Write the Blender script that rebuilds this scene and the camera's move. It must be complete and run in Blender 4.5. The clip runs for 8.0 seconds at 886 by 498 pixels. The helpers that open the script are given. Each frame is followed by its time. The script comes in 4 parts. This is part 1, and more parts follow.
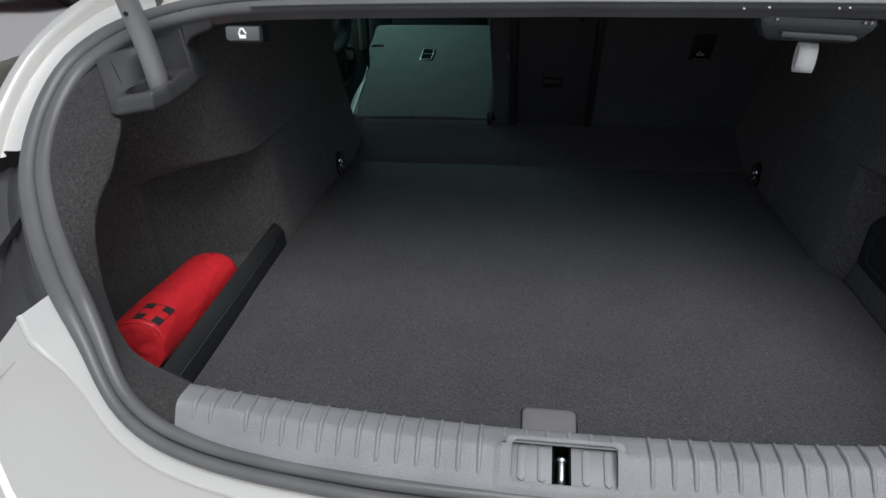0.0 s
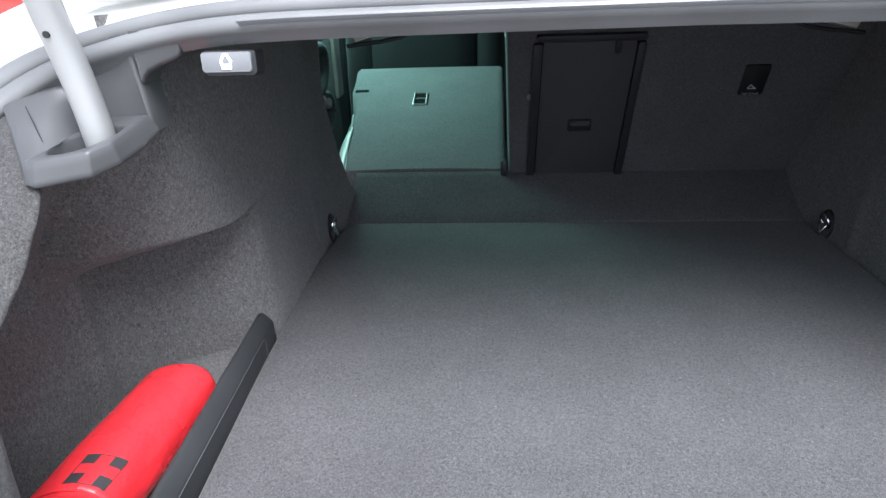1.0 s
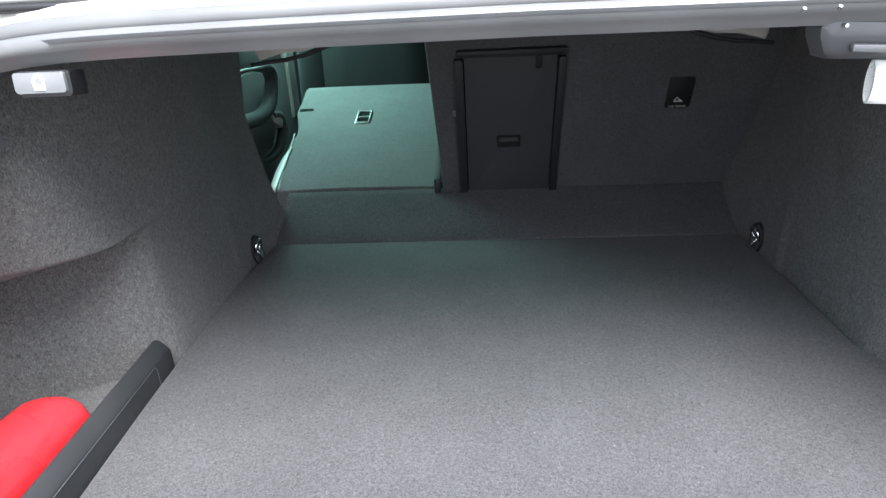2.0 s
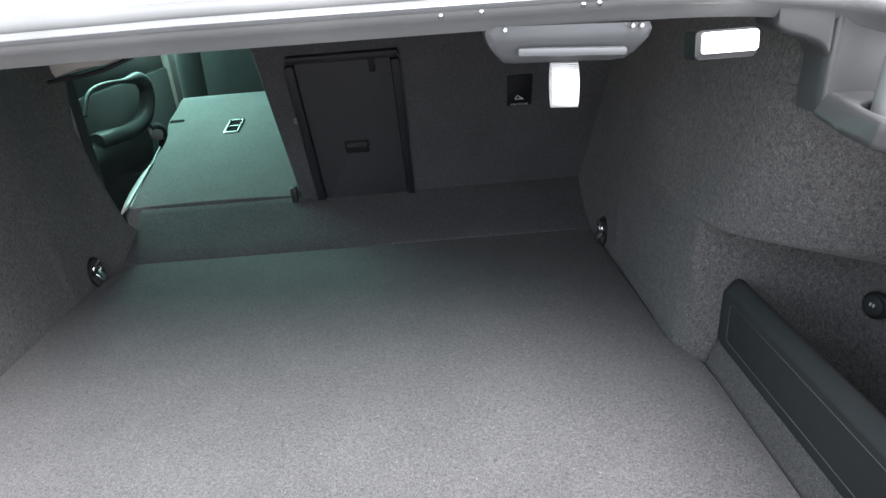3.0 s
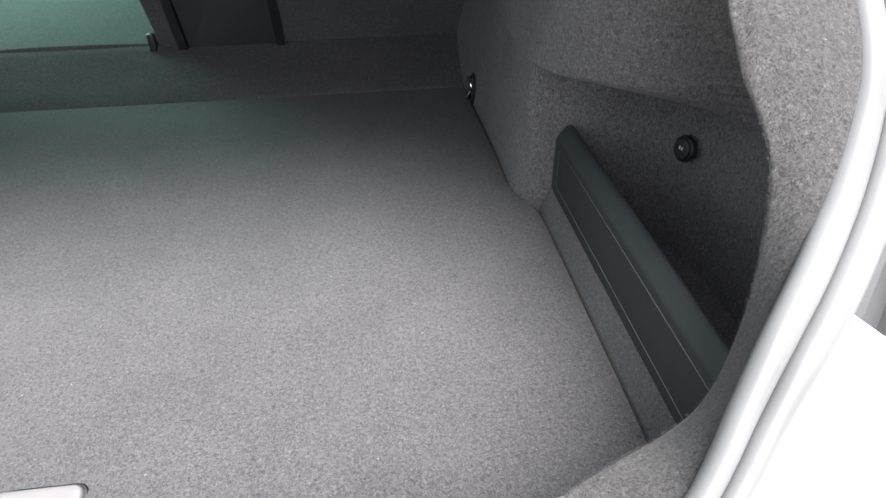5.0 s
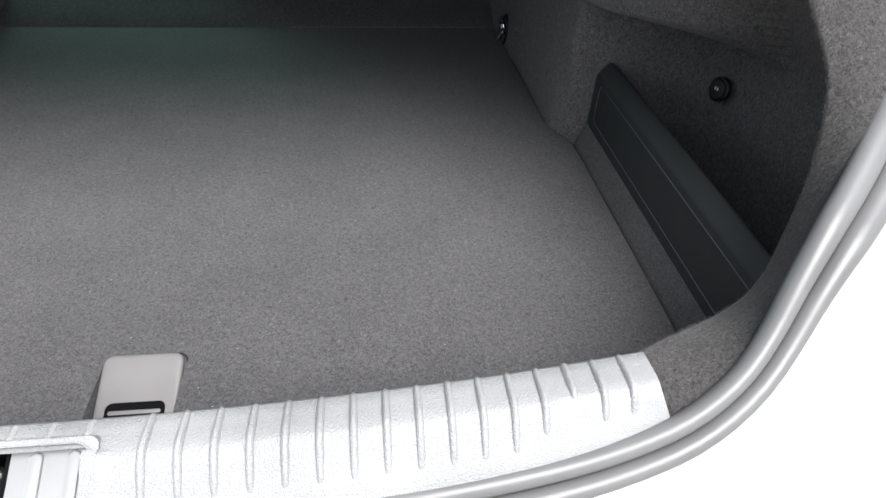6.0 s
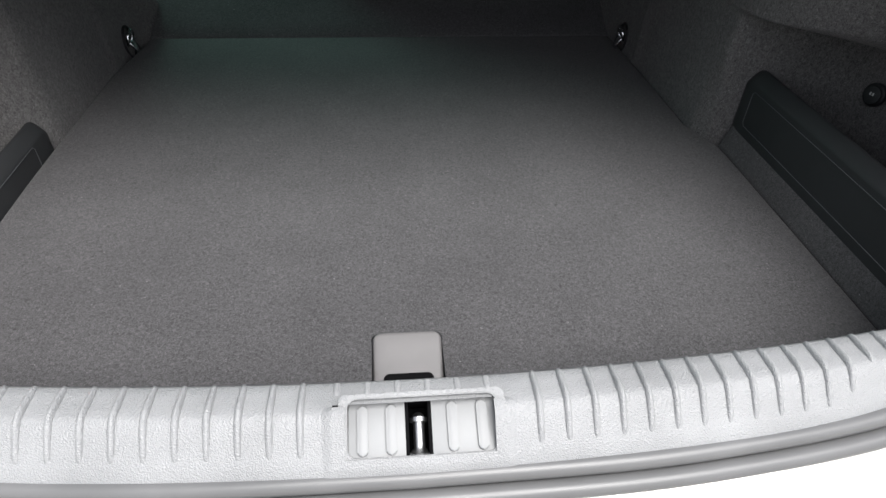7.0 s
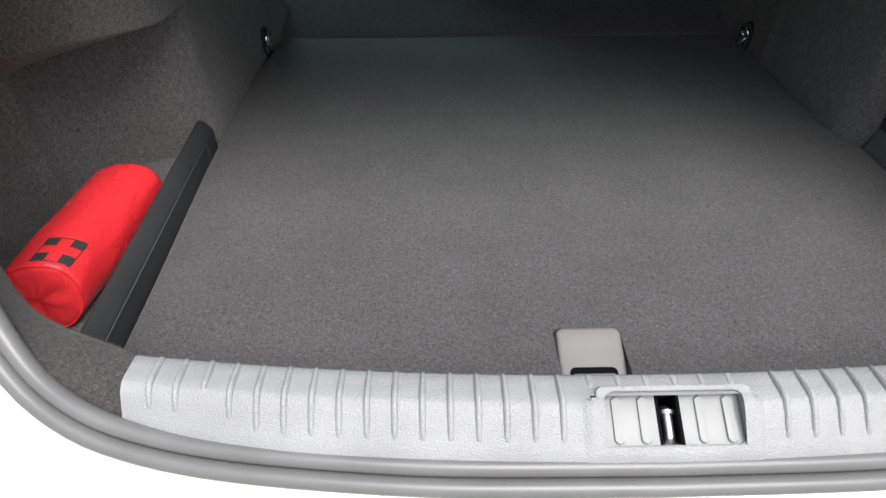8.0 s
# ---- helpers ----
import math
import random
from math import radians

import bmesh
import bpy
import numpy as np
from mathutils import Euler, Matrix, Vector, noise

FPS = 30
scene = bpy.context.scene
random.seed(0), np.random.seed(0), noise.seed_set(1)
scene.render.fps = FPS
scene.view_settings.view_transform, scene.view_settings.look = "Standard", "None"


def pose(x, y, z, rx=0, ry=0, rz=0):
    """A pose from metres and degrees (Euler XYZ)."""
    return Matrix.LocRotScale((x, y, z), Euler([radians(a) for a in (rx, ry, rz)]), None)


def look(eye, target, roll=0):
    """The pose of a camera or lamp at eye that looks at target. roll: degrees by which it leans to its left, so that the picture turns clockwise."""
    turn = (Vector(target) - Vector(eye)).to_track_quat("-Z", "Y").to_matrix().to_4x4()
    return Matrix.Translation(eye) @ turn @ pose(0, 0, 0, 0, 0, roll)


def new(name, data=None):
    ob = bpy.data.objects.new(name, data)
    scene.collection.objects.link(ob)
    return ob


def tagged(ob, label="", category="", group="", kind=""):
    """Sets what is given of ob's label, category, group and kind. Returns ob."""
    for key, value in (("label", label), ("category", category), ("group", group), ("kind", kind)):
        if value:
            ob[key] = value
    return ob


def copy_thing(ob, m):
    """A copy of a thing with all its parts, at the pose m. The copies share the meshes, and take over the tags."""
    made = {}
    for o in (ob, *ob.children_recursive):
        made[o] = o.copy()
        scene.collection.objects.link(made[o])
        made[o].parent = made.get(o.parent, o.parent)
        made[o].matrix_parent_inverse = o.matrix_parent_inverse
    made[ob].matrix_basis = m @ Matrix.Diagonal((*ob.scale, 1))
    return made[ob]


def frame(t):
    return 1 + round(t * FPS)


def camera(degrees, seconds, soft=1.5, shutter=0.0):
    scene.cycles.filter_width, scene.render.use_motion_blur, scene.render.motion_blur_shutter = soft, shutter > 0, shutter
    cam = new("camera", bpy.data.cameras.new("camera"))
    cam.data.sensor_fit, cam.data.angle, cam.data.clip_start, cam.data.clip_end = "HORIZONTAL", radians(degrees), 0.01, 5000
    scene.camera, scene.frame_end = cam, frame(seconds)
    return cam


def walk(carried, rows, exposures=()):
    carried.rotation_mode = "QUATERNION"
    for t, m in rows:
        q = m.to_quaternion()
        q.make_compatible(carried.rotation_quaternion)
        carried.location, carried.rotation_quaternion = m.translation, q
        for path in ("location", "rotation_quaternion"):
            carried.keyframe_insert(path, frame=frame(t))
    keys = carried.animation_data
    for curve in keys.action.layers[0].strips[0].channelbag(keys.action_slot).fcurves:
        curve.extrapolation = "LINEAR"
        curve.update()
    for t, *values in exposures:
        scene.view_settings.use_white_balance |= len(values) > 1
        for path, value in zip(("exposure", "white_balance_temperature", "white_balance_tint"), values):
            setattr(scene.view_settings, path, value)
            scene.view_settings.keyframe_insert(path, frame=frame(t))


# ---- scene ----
cam = camera(71.0, 8.0)
PATH = [
    (0, (-0.033, 0.615, 0.614), (-0.284, 2.341, -0.365), -1.4),
    (0.2, (-0.087, 0.681, 0.594), (-0.282, 2.43, -0.357), -0.6),
    (0.5, (-0.153, 0.772, 0.579), (-0.291, 2.559, -0.308), -1.0),
    (1, (-0.181, 0.866, 0.544), (-0.319, 2.671, -0.305), -2.1),
    (1.2, (-0.178, 0.882, 0.535), (-0.322, 2.692, -0.303), -1.8),
    (2.3, (0.037, 0.911, 0.53), (-0.065, 2.745, -0.263), -3.8),
    (2.5, (0.082, 0.92, 0.527), (0.013, 2.756, -0.263), -4.1),
    (3, (0.197, 0.936, 0.528), (0.189, 2.761, -0.29), -4.7),
    (3.5, (0.278, 0.943, 0.532), (0.342, 2.755, -0.313), -4.2),
    (4, (0.317, 0.944, 0.531), (0.436, 2.724, -0.373), -3.2),
    (4.5, (0.323, 0.926, 0.498), (0.469, 2.641, -0.521), -3.3),
    (4.7, (0.327, 0.918, 0.485), (0.481, 2.595, -0.593), -2.6),
    (5.8, (0.267, 0.847, 0.463), (0.494, 2.401, -0.775), 2.7),
    (6, (0.233, 0.834, 0.466), (0.456, 2.377, -0.787), 3.0),
    (6.2, (0.191, 0.824, 0.473), (0.402, 2.359, -0.791), 3.4),
    (6.5, (0.125, 0.81, 0.483), (0.321, 2.356, -0.771), 3.0),
    (7, (0.0, 0.79, 0.499), (0.168, 2.34, -0.754), 1.8),
    (7.5, (-0.091, 0.784, 0.514), (0.02, 2.324, -0.757), -0.3),
    (8, (-0.154, 0.776, 0.524), (-0.136, 2.318, -0.75), -0.4),
]
walk(cam, [(t, look(eye, target, roll)) for t, eye, target, roll in PATH],
     exposures=[(0.0, -0.72, 6150, 10), (0.3, 0.15, 6050, 10), (0.6, 0.92, 5950, 10), (1.0, 1.40, 5900, 10), (2.5, 1.82, 6150, 9), (3.5, 1.92, 6250, 10), (4.5, 1.95, 6400, 11),
                (5.8, 1.00, 6400, 10), (6.5, 0.60, 6400, 10), (7.2, 0.50, 6450, 10), (8.0, 0.50, 6500, 10)])

# ---- light ----
world = bpy.data.worlds.new("sky")
scene.world = world
world.use_nodes = True
wn = world.node_tree.nodes
sky = wn.new("ShaderNodeTexSky")
sky.sky_type = "NISHITA"
sky.sun_disc = False
sky.sun_elevation, sky.sun_rotation = radians(59), radians(160)
sky.air_density, sky.dust_density = 1.0, 3.0
wn["Background"].inputs["Strength"].default_value = 0.15
grey = wn.new("ShaderNodeHueSaturation")
grey.inputs["Saturation"].default_value = 0.3
world.node_tree.links.new(sky.outputs[0], grey.inputs["Color"])
world.node_tree.links.new(grey.outputs[0], wn["Background"].inputs["Color"])
sun = new("sun", bpy.data.lights.new("sun", "SUN"))
sun.data.energy, sun.data.angle, sun.data.color = 3.5, radians(42), (1.0, 0.975, 0.95)
sun.matrix_world = look((1.7, -2.2, 6.3), (0, 1.2, 0))

SIDE_LIGHT = 6.5
CX = 0.01  # the car's middle line


# ---- materials ----
def material(name, base, rough=0.6, metal=0.0, coat=0.0, spec=0.5):
    m = bpy.data.materials.new(name)
    m.use_nodes = True
    b = m.node_tree.nodes["Principled BSDF"]
    b.inputs["Base Color"].default_value = (*base, 1)
    b.inputs["Roughness"].default_value = rough
    b.inputs["Metallic"].default_value = metal
    b.inputs["Coat Weight"].default_value = coat
    b.inputs["Specular IOR Level"].default_value = spec
    return m


def noise_node(m, scale, detail=3.0, rough=0.5, stretch=(1, 1, 1)):
    n, l = m.node_tree.nodes, m.node_tree.links
    c = n.new("ShaderNodeTexCoord")
    p = n.new("ShaderNodeMapping")
    p.inputs["Scale"].default_value = stretch
    t = n.new("ShaderNodeTexNoise")
    t.inputs["Scale"].default_value = scale
    t.inputs["Detail"].default_value = detail
    t.inputs["Roughness"].default_value = rough
    l.new(c.outputs["Object"], p.inputs["Vector"])
    l.new(p.outputs["Vector"], t.inputs["Vector"])
    return t


def ramp(m, src, stops):
    r = m.node_tree.nodes.new("ShaderNodeValToRGB")
    e = r.color_ramp.elements
    while len(e) < len(stops):
        e.new(0.5)
    for el, (pos, col) in zip(e, stops):
        el.position, el.color = pos, (*col, 1)
    m.node_tree.links.new(src, r.inputs["Fac"])
    return r


def mul(m, a, b, fac=1.0):
    x = m.node_tree.nodes.new("ShaderNodeMix")
    x.data_type, x.blend_type = "RGBA", "MULTIPLY"
    x.inputs[0].default_value = fac
    m.node_tree.links.new(a, x.inputs[6])
    m.node_tree.links.new(b, x.inputs[7])
    return x.outputs[2]


def bump(m, src, strength, dist):
    b = m.node_tree.nodes.new("ShaderNodeBump")
    b.inputs["Strength"].default_value, b.inputs["Distance"].default_value = strength, dist
    m.node_tree.links.new(src, b.inputs["Height"])
    bs = m.node_tree.nodes["Principled BSDF"]
    if bs.inputs["Normal"].is_linked:
        m.node_tree.links.new(bs.inputs["Normal"].links[0].from_socket, b.inputs["Normal"])
    m.node_tree.links.new(b.outputs[0], bs.inputs["Normal"])


def felt(name, dark, light, fibre=420, sheen=0.1, relief=0.0005, stretch=(1, 1, 1), lint=0.0):
    """Needle felt: soft dark and light fibres at three sizes, faint blotches and rare lint."""
    m = material(name, dark, 0.95, spec=0.1)
    n, l = m.node_tree.nodes, m.node_tree.links
    bs = n["Principled BSDF"]
    fine = noise_node(m, fibre * 2.2, 3, 0.75, stretch)
    fine.inputs["Distortion"].default_value = 0.8
    mid = noise_node(m, fibre * 0.8, 3, 0.65, stretch)
    mid.inputs["Distortion"].default_value = 1.2
    big = noise_node(m, 9, 5, 0.6)
    mix = n.new("ShaderNodeMix")
    mix.inputs[0].default_value = 0.5
    l.new(fine.outputs["Fac"], mix.inputs[2])
    l.new(mid.outputs["Fac"], mix.inputs[3])
    col = ramp(m, mix.outputs[0], [(0.38, dark), (0.60, light), (0.72, tuple(min(1, 1.9 * c) for c in light))])
    blot = ramp(m, big.outputs["Fac"], [(0.3, (0.9, 0.9, 0.9)), (0.7, (1.07, 1.07, 1.07))])
    out = mul(m, col.outputs[0], blot.outputs[0])
    if lint:
        sp = noise_node(m, 330, 1, 0.3, (0.55, 1.5, 1))
        hit = ramp(m, sp.outputs["Fac"], [(0.80, (0, 0, 0)), (0.83, (1, 1, 1))])
        mx = n.new("ShaderNodeMix")
        mx.data_type = "RGBA"
        mx.inputs[7].default_value = (lint, lint, lint, 1)
        l.new(hit.outputs[0], mx.inputs[0])
        l.new(out, mx.inputs[6])
        out = mx.outputs[2]
    l.new(out, bs.inputs["Base Color"])
    bs.inputs["Sheen Weight"].default_value = sheen
    bs.inputs["Sheen Roughness"].default_value = 0.6
    bump(m, mix.outputs[0], 0.35, relief)
    return m


def plastic(name, base, rough=0.5, grain=900, depth=0.0004, strength=0.35):
    m = material(name, base, rough)
    bs = m.node_tree.nodes["Principled BSDF"]
    g = noise_node(m, grain, 2)
    big = noise_node(m, 14, 4)
    v = ramp(m, big.outputs["Fac"], [(0.3, tuple(c * 0.88 for c in base)), (0.7, tuple(c * 1.08 for c in base))])
    m.node_tree.links.new(v.outputs[0], bs.inputs["Base Color"])
    r = ramp(m, big.outputs["Fac"], [(0.3, (rough * 0.85,) * 3), (0.75, (min(1, rough * 1.15),) * 3)])
    m.node_tree.links.new(r.outputs[0], bs.inputs["Roughness"])
    bump(m, g.outputs["Fac"], strength, depth)
    return m


M_FLOOR = felt("floor_felt", (0.030, 0.0294, 0.0306), (0.104, 0.1015, 0.105), 470, relief=0.0006, stretch=(0.8, 0.8, 1), lint=0.3)
# Walls lighter, rim darker than the floor felt: light differences evened out in colour.
M_FELT = felt("side_felt_lightened", (0.052, 0.050, 0.0492), (0.176, 0.171, 0.169), 380, relief=0.0008, stretch=(1, 1, 0.6), lint=0.3)
M_RIM = felt("napped_felt_darkened", (0.017, 0.0164, 0.0162), (0.071, 0.069, 0.068), 400, relief=0.0013, stretch=(1, 1, 0.6), lint=0.13)
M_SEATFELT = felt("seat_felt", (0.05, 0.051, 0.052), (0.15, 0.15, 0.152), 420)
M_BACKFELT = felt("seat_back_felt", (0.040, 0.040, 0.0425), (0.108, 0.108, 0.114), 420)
M_BORDER = plastic("border_plastic", (0.022, 0.022, 0.026), 0.38, 900, 0.0002)
# near black without sheen: the shade inside slots and gaps put into the colour
M_GAP = material("gap_shade", (0.004, 0.004, 0.0045), 0.9, spec=0.08)
M_HATCH = plastic("hatch_plastic", (0.042, 0.042, 0.046), 0.7, 700)
M_BLACK = plastic("black_plastic", (0.010, 0.010, 0.0115), 0.5)
M_DIVIDER = plastic("divider_plastic", (0.0225, 0.0238, 0.0255), 0.62, 900, 0.0005, 0.4)
M_LINE = material("scored_line", (0.10, 0.105, 0.11), 0.5)
M_SILL = plastic("sill_plastic", (0.282, 0.287, 0.291), 0.38, 1800, 0.0003, 0.35)
_v = M_SILL.node_tree.nodes.new("ShaderNodeTexVoronoi")
_v.feature, _v.inputs["Scale"].default_value = "SMOOTH_F1", 1050
M_SILL.node_tree.links.new(M_SILL.node_tree.nodes["Texture Coordinate"].outputs["Object"], _v.inputs["Vector"])
bump(M_SILL, _v.outputs["Distance"], 0.7, 0.0010)
M_PLATE = plastic("plate_plastic", (0.262, 0.267, 0.270), 0.5, 1600, 0.0003, 0.3)
M_BRACKET = plastic("cover_plastic", (0.062, 0.062, 0.064), 0.35, 1100, 0.0003)
M_GREY = plastic("grey_plastic", (0.15, 0.153, 0.16), 0.42, 900, 0.0002)
M_TRAY = plastic("tray_plastic", (0.085, 0.087, 0.092), 0.42, 900, 0.0002)
M_TAB = plastic("tab_plastic", (0.16, 0.155, 0.155), 0.38, 1500, 0.0002)
M_RUBBER = plastic("seal_rubber", (0.136, 0.137, 0.138), 0.36, 900, 0.0002)
M_CHROME = material("chrome", (0.8, 0.8, 0.82), 0.12, 1.0)
M_STEEL = material("zinc_steel", (0.52, 0.52, 0.52), 0.32, 1.0)
M_RED = plastic("red_nylon", (0.80, 0.032, 0.042), 0.29, 1500, 0.0003, 0.25)
bump(M_RED, noise_node(M_RED, 34, 3, 0.5, (1, 0.6, 1)).outputs["Fac"], 0.55, 0.008)
M_PRINT = plastic("dark_print", (0.035, 0.032, 0.034), 0.5)
M_WHITE = plastic("white_webbing", (0.75, 0.75, 0.74), 0.7)
M_ICON = material("icon_print", (0.9, 0.9, 0.9), 0.5)
M_ICON.node_tree.nodes["Principled BSDF"].inputs["Emission Color"].default_value = (1.0, 1.0, 1.0, 1)
M_ICON.node_tree.nodes["Principled BSDF"].inputs["Emission Strength"].default_value = 0.56
_w = M_WHITE.node_tree.nodes.new("ShaderNodeTexWave")
_w.bands_direction = "Z"
_w.inputs["Scale"].default_value, _w.inputs["Distortion"].default_value = 210, 0.6
M_WHITE.node_tree.links.new(M_WHITE.node_tree.nodes["Texture Coordinate"].outputs["Object"], _w.inputs["Vector"])
bump(M_WHITE, _w.outputs["Fac"], 0.6, 0.0012)
M_INK = material("pale_print", (0.55, 0.55, 0.55), 0.6)
M_CREAM = plastic("primer_metal", (0.42, 0.40, 0.37), 0.4)
M_PALE = plastic("pale_plastic", (0.5, 0.5, 0.48), 0.45)
M_DOOR = plastic("door_plastic", (0.06, 0.062, 0.065), 0.4)
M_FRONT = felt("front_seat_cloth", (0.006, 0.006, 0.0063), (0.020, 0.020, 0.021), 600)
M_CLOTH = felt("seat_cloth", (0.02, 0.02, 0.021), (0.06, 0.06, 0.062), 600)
# emission imitates an orange reflection on the seal; no lamp sits there
M_ORANGE = plastic("orange_glint", (0.30, 0.09, 0.03), 0.35)
M_ORANGE.node_tree.nodes["Principled BSDF"].inputs["Emission Color"].default_value = (1.0, 0.26, 0.07, 1)
M_ORANGE.node_tree.nodes["Principled BSDF"].inputs["Emission Strength"].default_value = 0.4
M_ORANGEPAINT = plastic("lamp_red", (0.6, 0.1, 0.03), 0.2)
M_TYRE = plastic("tyre_rubber", (0.02, 0.02, 0.02), 0.8)

M_PAINT = material("silver_paint", (0.70, 0.69, 0.65), 0.34, 0.25, 0.6)
_f = noise_node(M_PAINT, 2600, 1)
bump(M_PAINT, _f.outputs["Fac"], 0.08, 0.0002)
M_ARM = material("arm_paint", (0.33, 0.33, 0.325), 0.42, 0.4)
bump(M_ARM, noise_node(M_ARM, 500, 2).outputs["Fac"], 0.15, 0.0004)
M_REDPAINT = material("red_paint", (0.55, 0.03, 0.02), 0.25, 0.1, 0.9)

M_LENS = material("lit_lens", (0.9, 0.9, 0.9), 0.3)
_b = M_LENS.node_tree.nodes["Principled BSDF"]
_b.inputs["Emission Color"].default_value = (1.0, 0.98, 0.95, 1)
_b.inputs["Emission Strength"].default_value = 2.1

M_ASPHALT = material("asphalt", (0.16, 0.155, 0.15), 0.9)
_n = noise_node(M_ASPHALT, 40, 6, 0.7)
_r = ramp(M_ASPHALT, _n.outputs["Fac"], [(0.3, (0.26, 0.255, 0.245)), (0.7, (0.42, 0.41, 0.40))])
M_ASPHALT.node_tree.links.new(_r.outputs[0], M_ASPHALT.node_tree.nodes["Principled BSDF"].inputs["Base Color"])


def tinted_glass():
    m = bpy.data.materials.new("green_glass")
    m.use_nodes = True
    n, l = m.node_tree.nodes, m.node_tree.links
    n.clear()
    out = n.new("ShaderNodeOutputMaterial")
    tr = n.new("ShaderNodeBsdfTransparent")
    tr.inputs["Color"].default_value = (0.45, 0.82, 0.72, 1)
    gl = n.new("ShaderNodeBsdfGlossy")
    gl.inputs["Roughness"].default_value = 0.02
    mx = n.new("ShaderNodeMixShader")
    mx.inputs[0].default_value = 0.08
    l.new(tr.outputs[0], mx.inputs[1])
    l.new(gl.outputs[0], mx.inputs[2])
    l.new(mx.outputs[0], out.inputs["Surface"])
    return m


M_GLASS = tinted_glass()
M_REARGLASS = material("rear_glass", (0.02, 0.025, 0.025), 0.03, 0.0, 0.0)


# ---- mesh helpers ----
def obj(name, verts, faces, mat, parent=None, label="", smooth=True, angle=None):
    me = bpy.data.meshes.new(name)
    me.from_pydata([tuple(v) for v in verts], [], faces)
    me.materials.append(mat)
    bm = bmesh.new()
    bm.from_mesh(me)
    bmesh.ops.recalc_face_normals(bm, faces=bm.faces)
    for f in bm.faces:
        f.smooth = smooth
    if smooth and angle:
        for e in bm.edges:
            if len(e.link_faces) == 2 and e.calc_face_angle(0) > radians(angle):
                e.smooth = False
    bm.to_mesh(me)
    bm.free()
    ob = new(name, me)
    if parent is not None:
        ob.parent = parent
    if label:
        ob["label"] = label
    return ob


def from_bm(name, bm, mat, parent=None, label="", smooth=True, angle=40):
    bmesh.ops.recalc_face_normals(bm, faces=bm.faces)
    for f in bm.faces:
        f.smooth = smooth
    for e in bm.edges:
        if len(e.link_faces) == 2 and e.calc_face_angle(0) > radians(angle):
            e.smooth = False
    me = bpy.data.meshes.new(name)
    bm.to_mesh(me)
    bm.free()
    me.materials.append(mat)
    ob = new(name, me)
    if parent is not None:
        ob.parent = parent
    if label:
        ob["label"] = label
    return ob


def thing(name, label, category, kind="", group=""):
    return tagged(new(name), label, category, group, kind)


def grid(rows, closed_u=False, closed_v=False):
    """Vertices and quads of a sheet from rows of points."""
    nu, nv = len(rows), len(rows[0])
    verts = [tuple(p) for r in rows for p in r]
    faces = []
    for i in range(nu if closed_u else nu - 1):
        for j in range(nv if closed_v else nv - 1):
            a, b = i, (i + 1) % nu
            c, d = j, (j + 1) % nv
            faces.append((a * nv + c, b * nv + c, b * nv + d, a * nv + d))
    return verts, faces


def smooth_curve(pts, n):
    """n points along a Catmull-Rom curve through pts, at even steps of length."""
    p = np.array(pts, float)
    q = np.vstack([2 * p[0] - p[1], p, 2 * p[-1] - p[-2]])
    out = []
    for i in range(1, len(q) - 2):
        for t in np.linspace(0, 1, 12, endpoint=False):
            a, b, c, d = q[i - 1:i + 3]
            out.append(0.5 * (2 * b + (c - a) * t + (2 * a - 5 * b + 4 * c - d) * t * t + (3 * b - a - 3 * c + d) * t ** 3))
    out.append(p[-1])
    out = np.array(out)
    s = np.r_[0, np.cumsum(np.linalg.norm(np.diff(out, axis=0), axis=1))]
    u = np.linspace(0, s[-1], n)
    return np.stack([np.interp(u, s, out[:, k]) for k in range(out.shape[1])], 1)


def tube(name, pts, r, mat, parent=None, n=14, flat=1.0, label="", cap=True, ref=(0.3, 0.2, 1.0)):
    """A round or flattened bar along points; r one radius or one for each point."""
    p = np.array(pts, float)
    rr = np.full(len(p), r) if np.isscalar(r) else np.array(r)
    rows = []
    ref = np.array(ref)
    tan = np.gradient(p, axis=0)
    for i in range(len(p)):
        t = tan[i] / np.linalg.norm(tan[i])
        a = np.cross(t, ref)
        a /= np.linalg.norm(a)
        b = np.cross(t, a)
        rows.append([p[i] + rr[i] * (math.cos(w) * a + flat * math.sin(w) * b) for w in np.linspace(0, 2 * math.pi, n, endpoint=False)])
    v, f = grid(rows, closed_v=True)
    if cap:
        f.append(tuple(range(n)))
        f.append(tuple(range((len(p) - 1) * n, len(p) * n)))
    return obj(name, v, f, mat, parent, label, angle=50)


def box_bm(size, bevel=0.002, seg=2, m=None):
    bm = bmesh.new()
    bmesh.ops.create_cube(bm, size=1.0)
    bmesh.ops.scale(bm, vec=size, verts=bm.verts)
    if bevel:
        bmesh.ops.bevel(bm, geom=bm.edges[:], offset=bevel, segments=seg, affect="EDGES", profile=0.5)
    if m is not None:
        bm.transform(m)
    return bm


def box(name, at, size, mat, parent=None, bevel=0.002, rot=(0, 0, 0), label="", seg=2):
    return from_bm(name, box_bm(size, bevel, seg, pose(*at, *rot)), mat, parent, label)


def prism_bm(outline, depth, bevel=0.0, seg=2, m=None):
    """A plate from a 2D outline, in x and y, from z = 0 up to depth, its rims bevelled."""
    bm = bmesh.new()
    lo = [bm.verts.new((x, y, 0)) for x, y in outline]
    hi = [bm.verts.new((x, y, depth)) for x, y in outline]
    n = len(outline)
    bm.faces.new(lo[::-1])
    top = bm.faces.new(hi)
    for i in range(n):
        bm.faces.new((lo[i], lo[(i + 1) % n], hi[(i + 1) % n], hi[i]))
    if bevel:
        bmesh.ops.bevel(bm, geom=list(top.edges), offset=bevel, segments=seg, affect="EDGES", profile=0.5)
    if m is not None:
        bm.transform(m)
    return bm


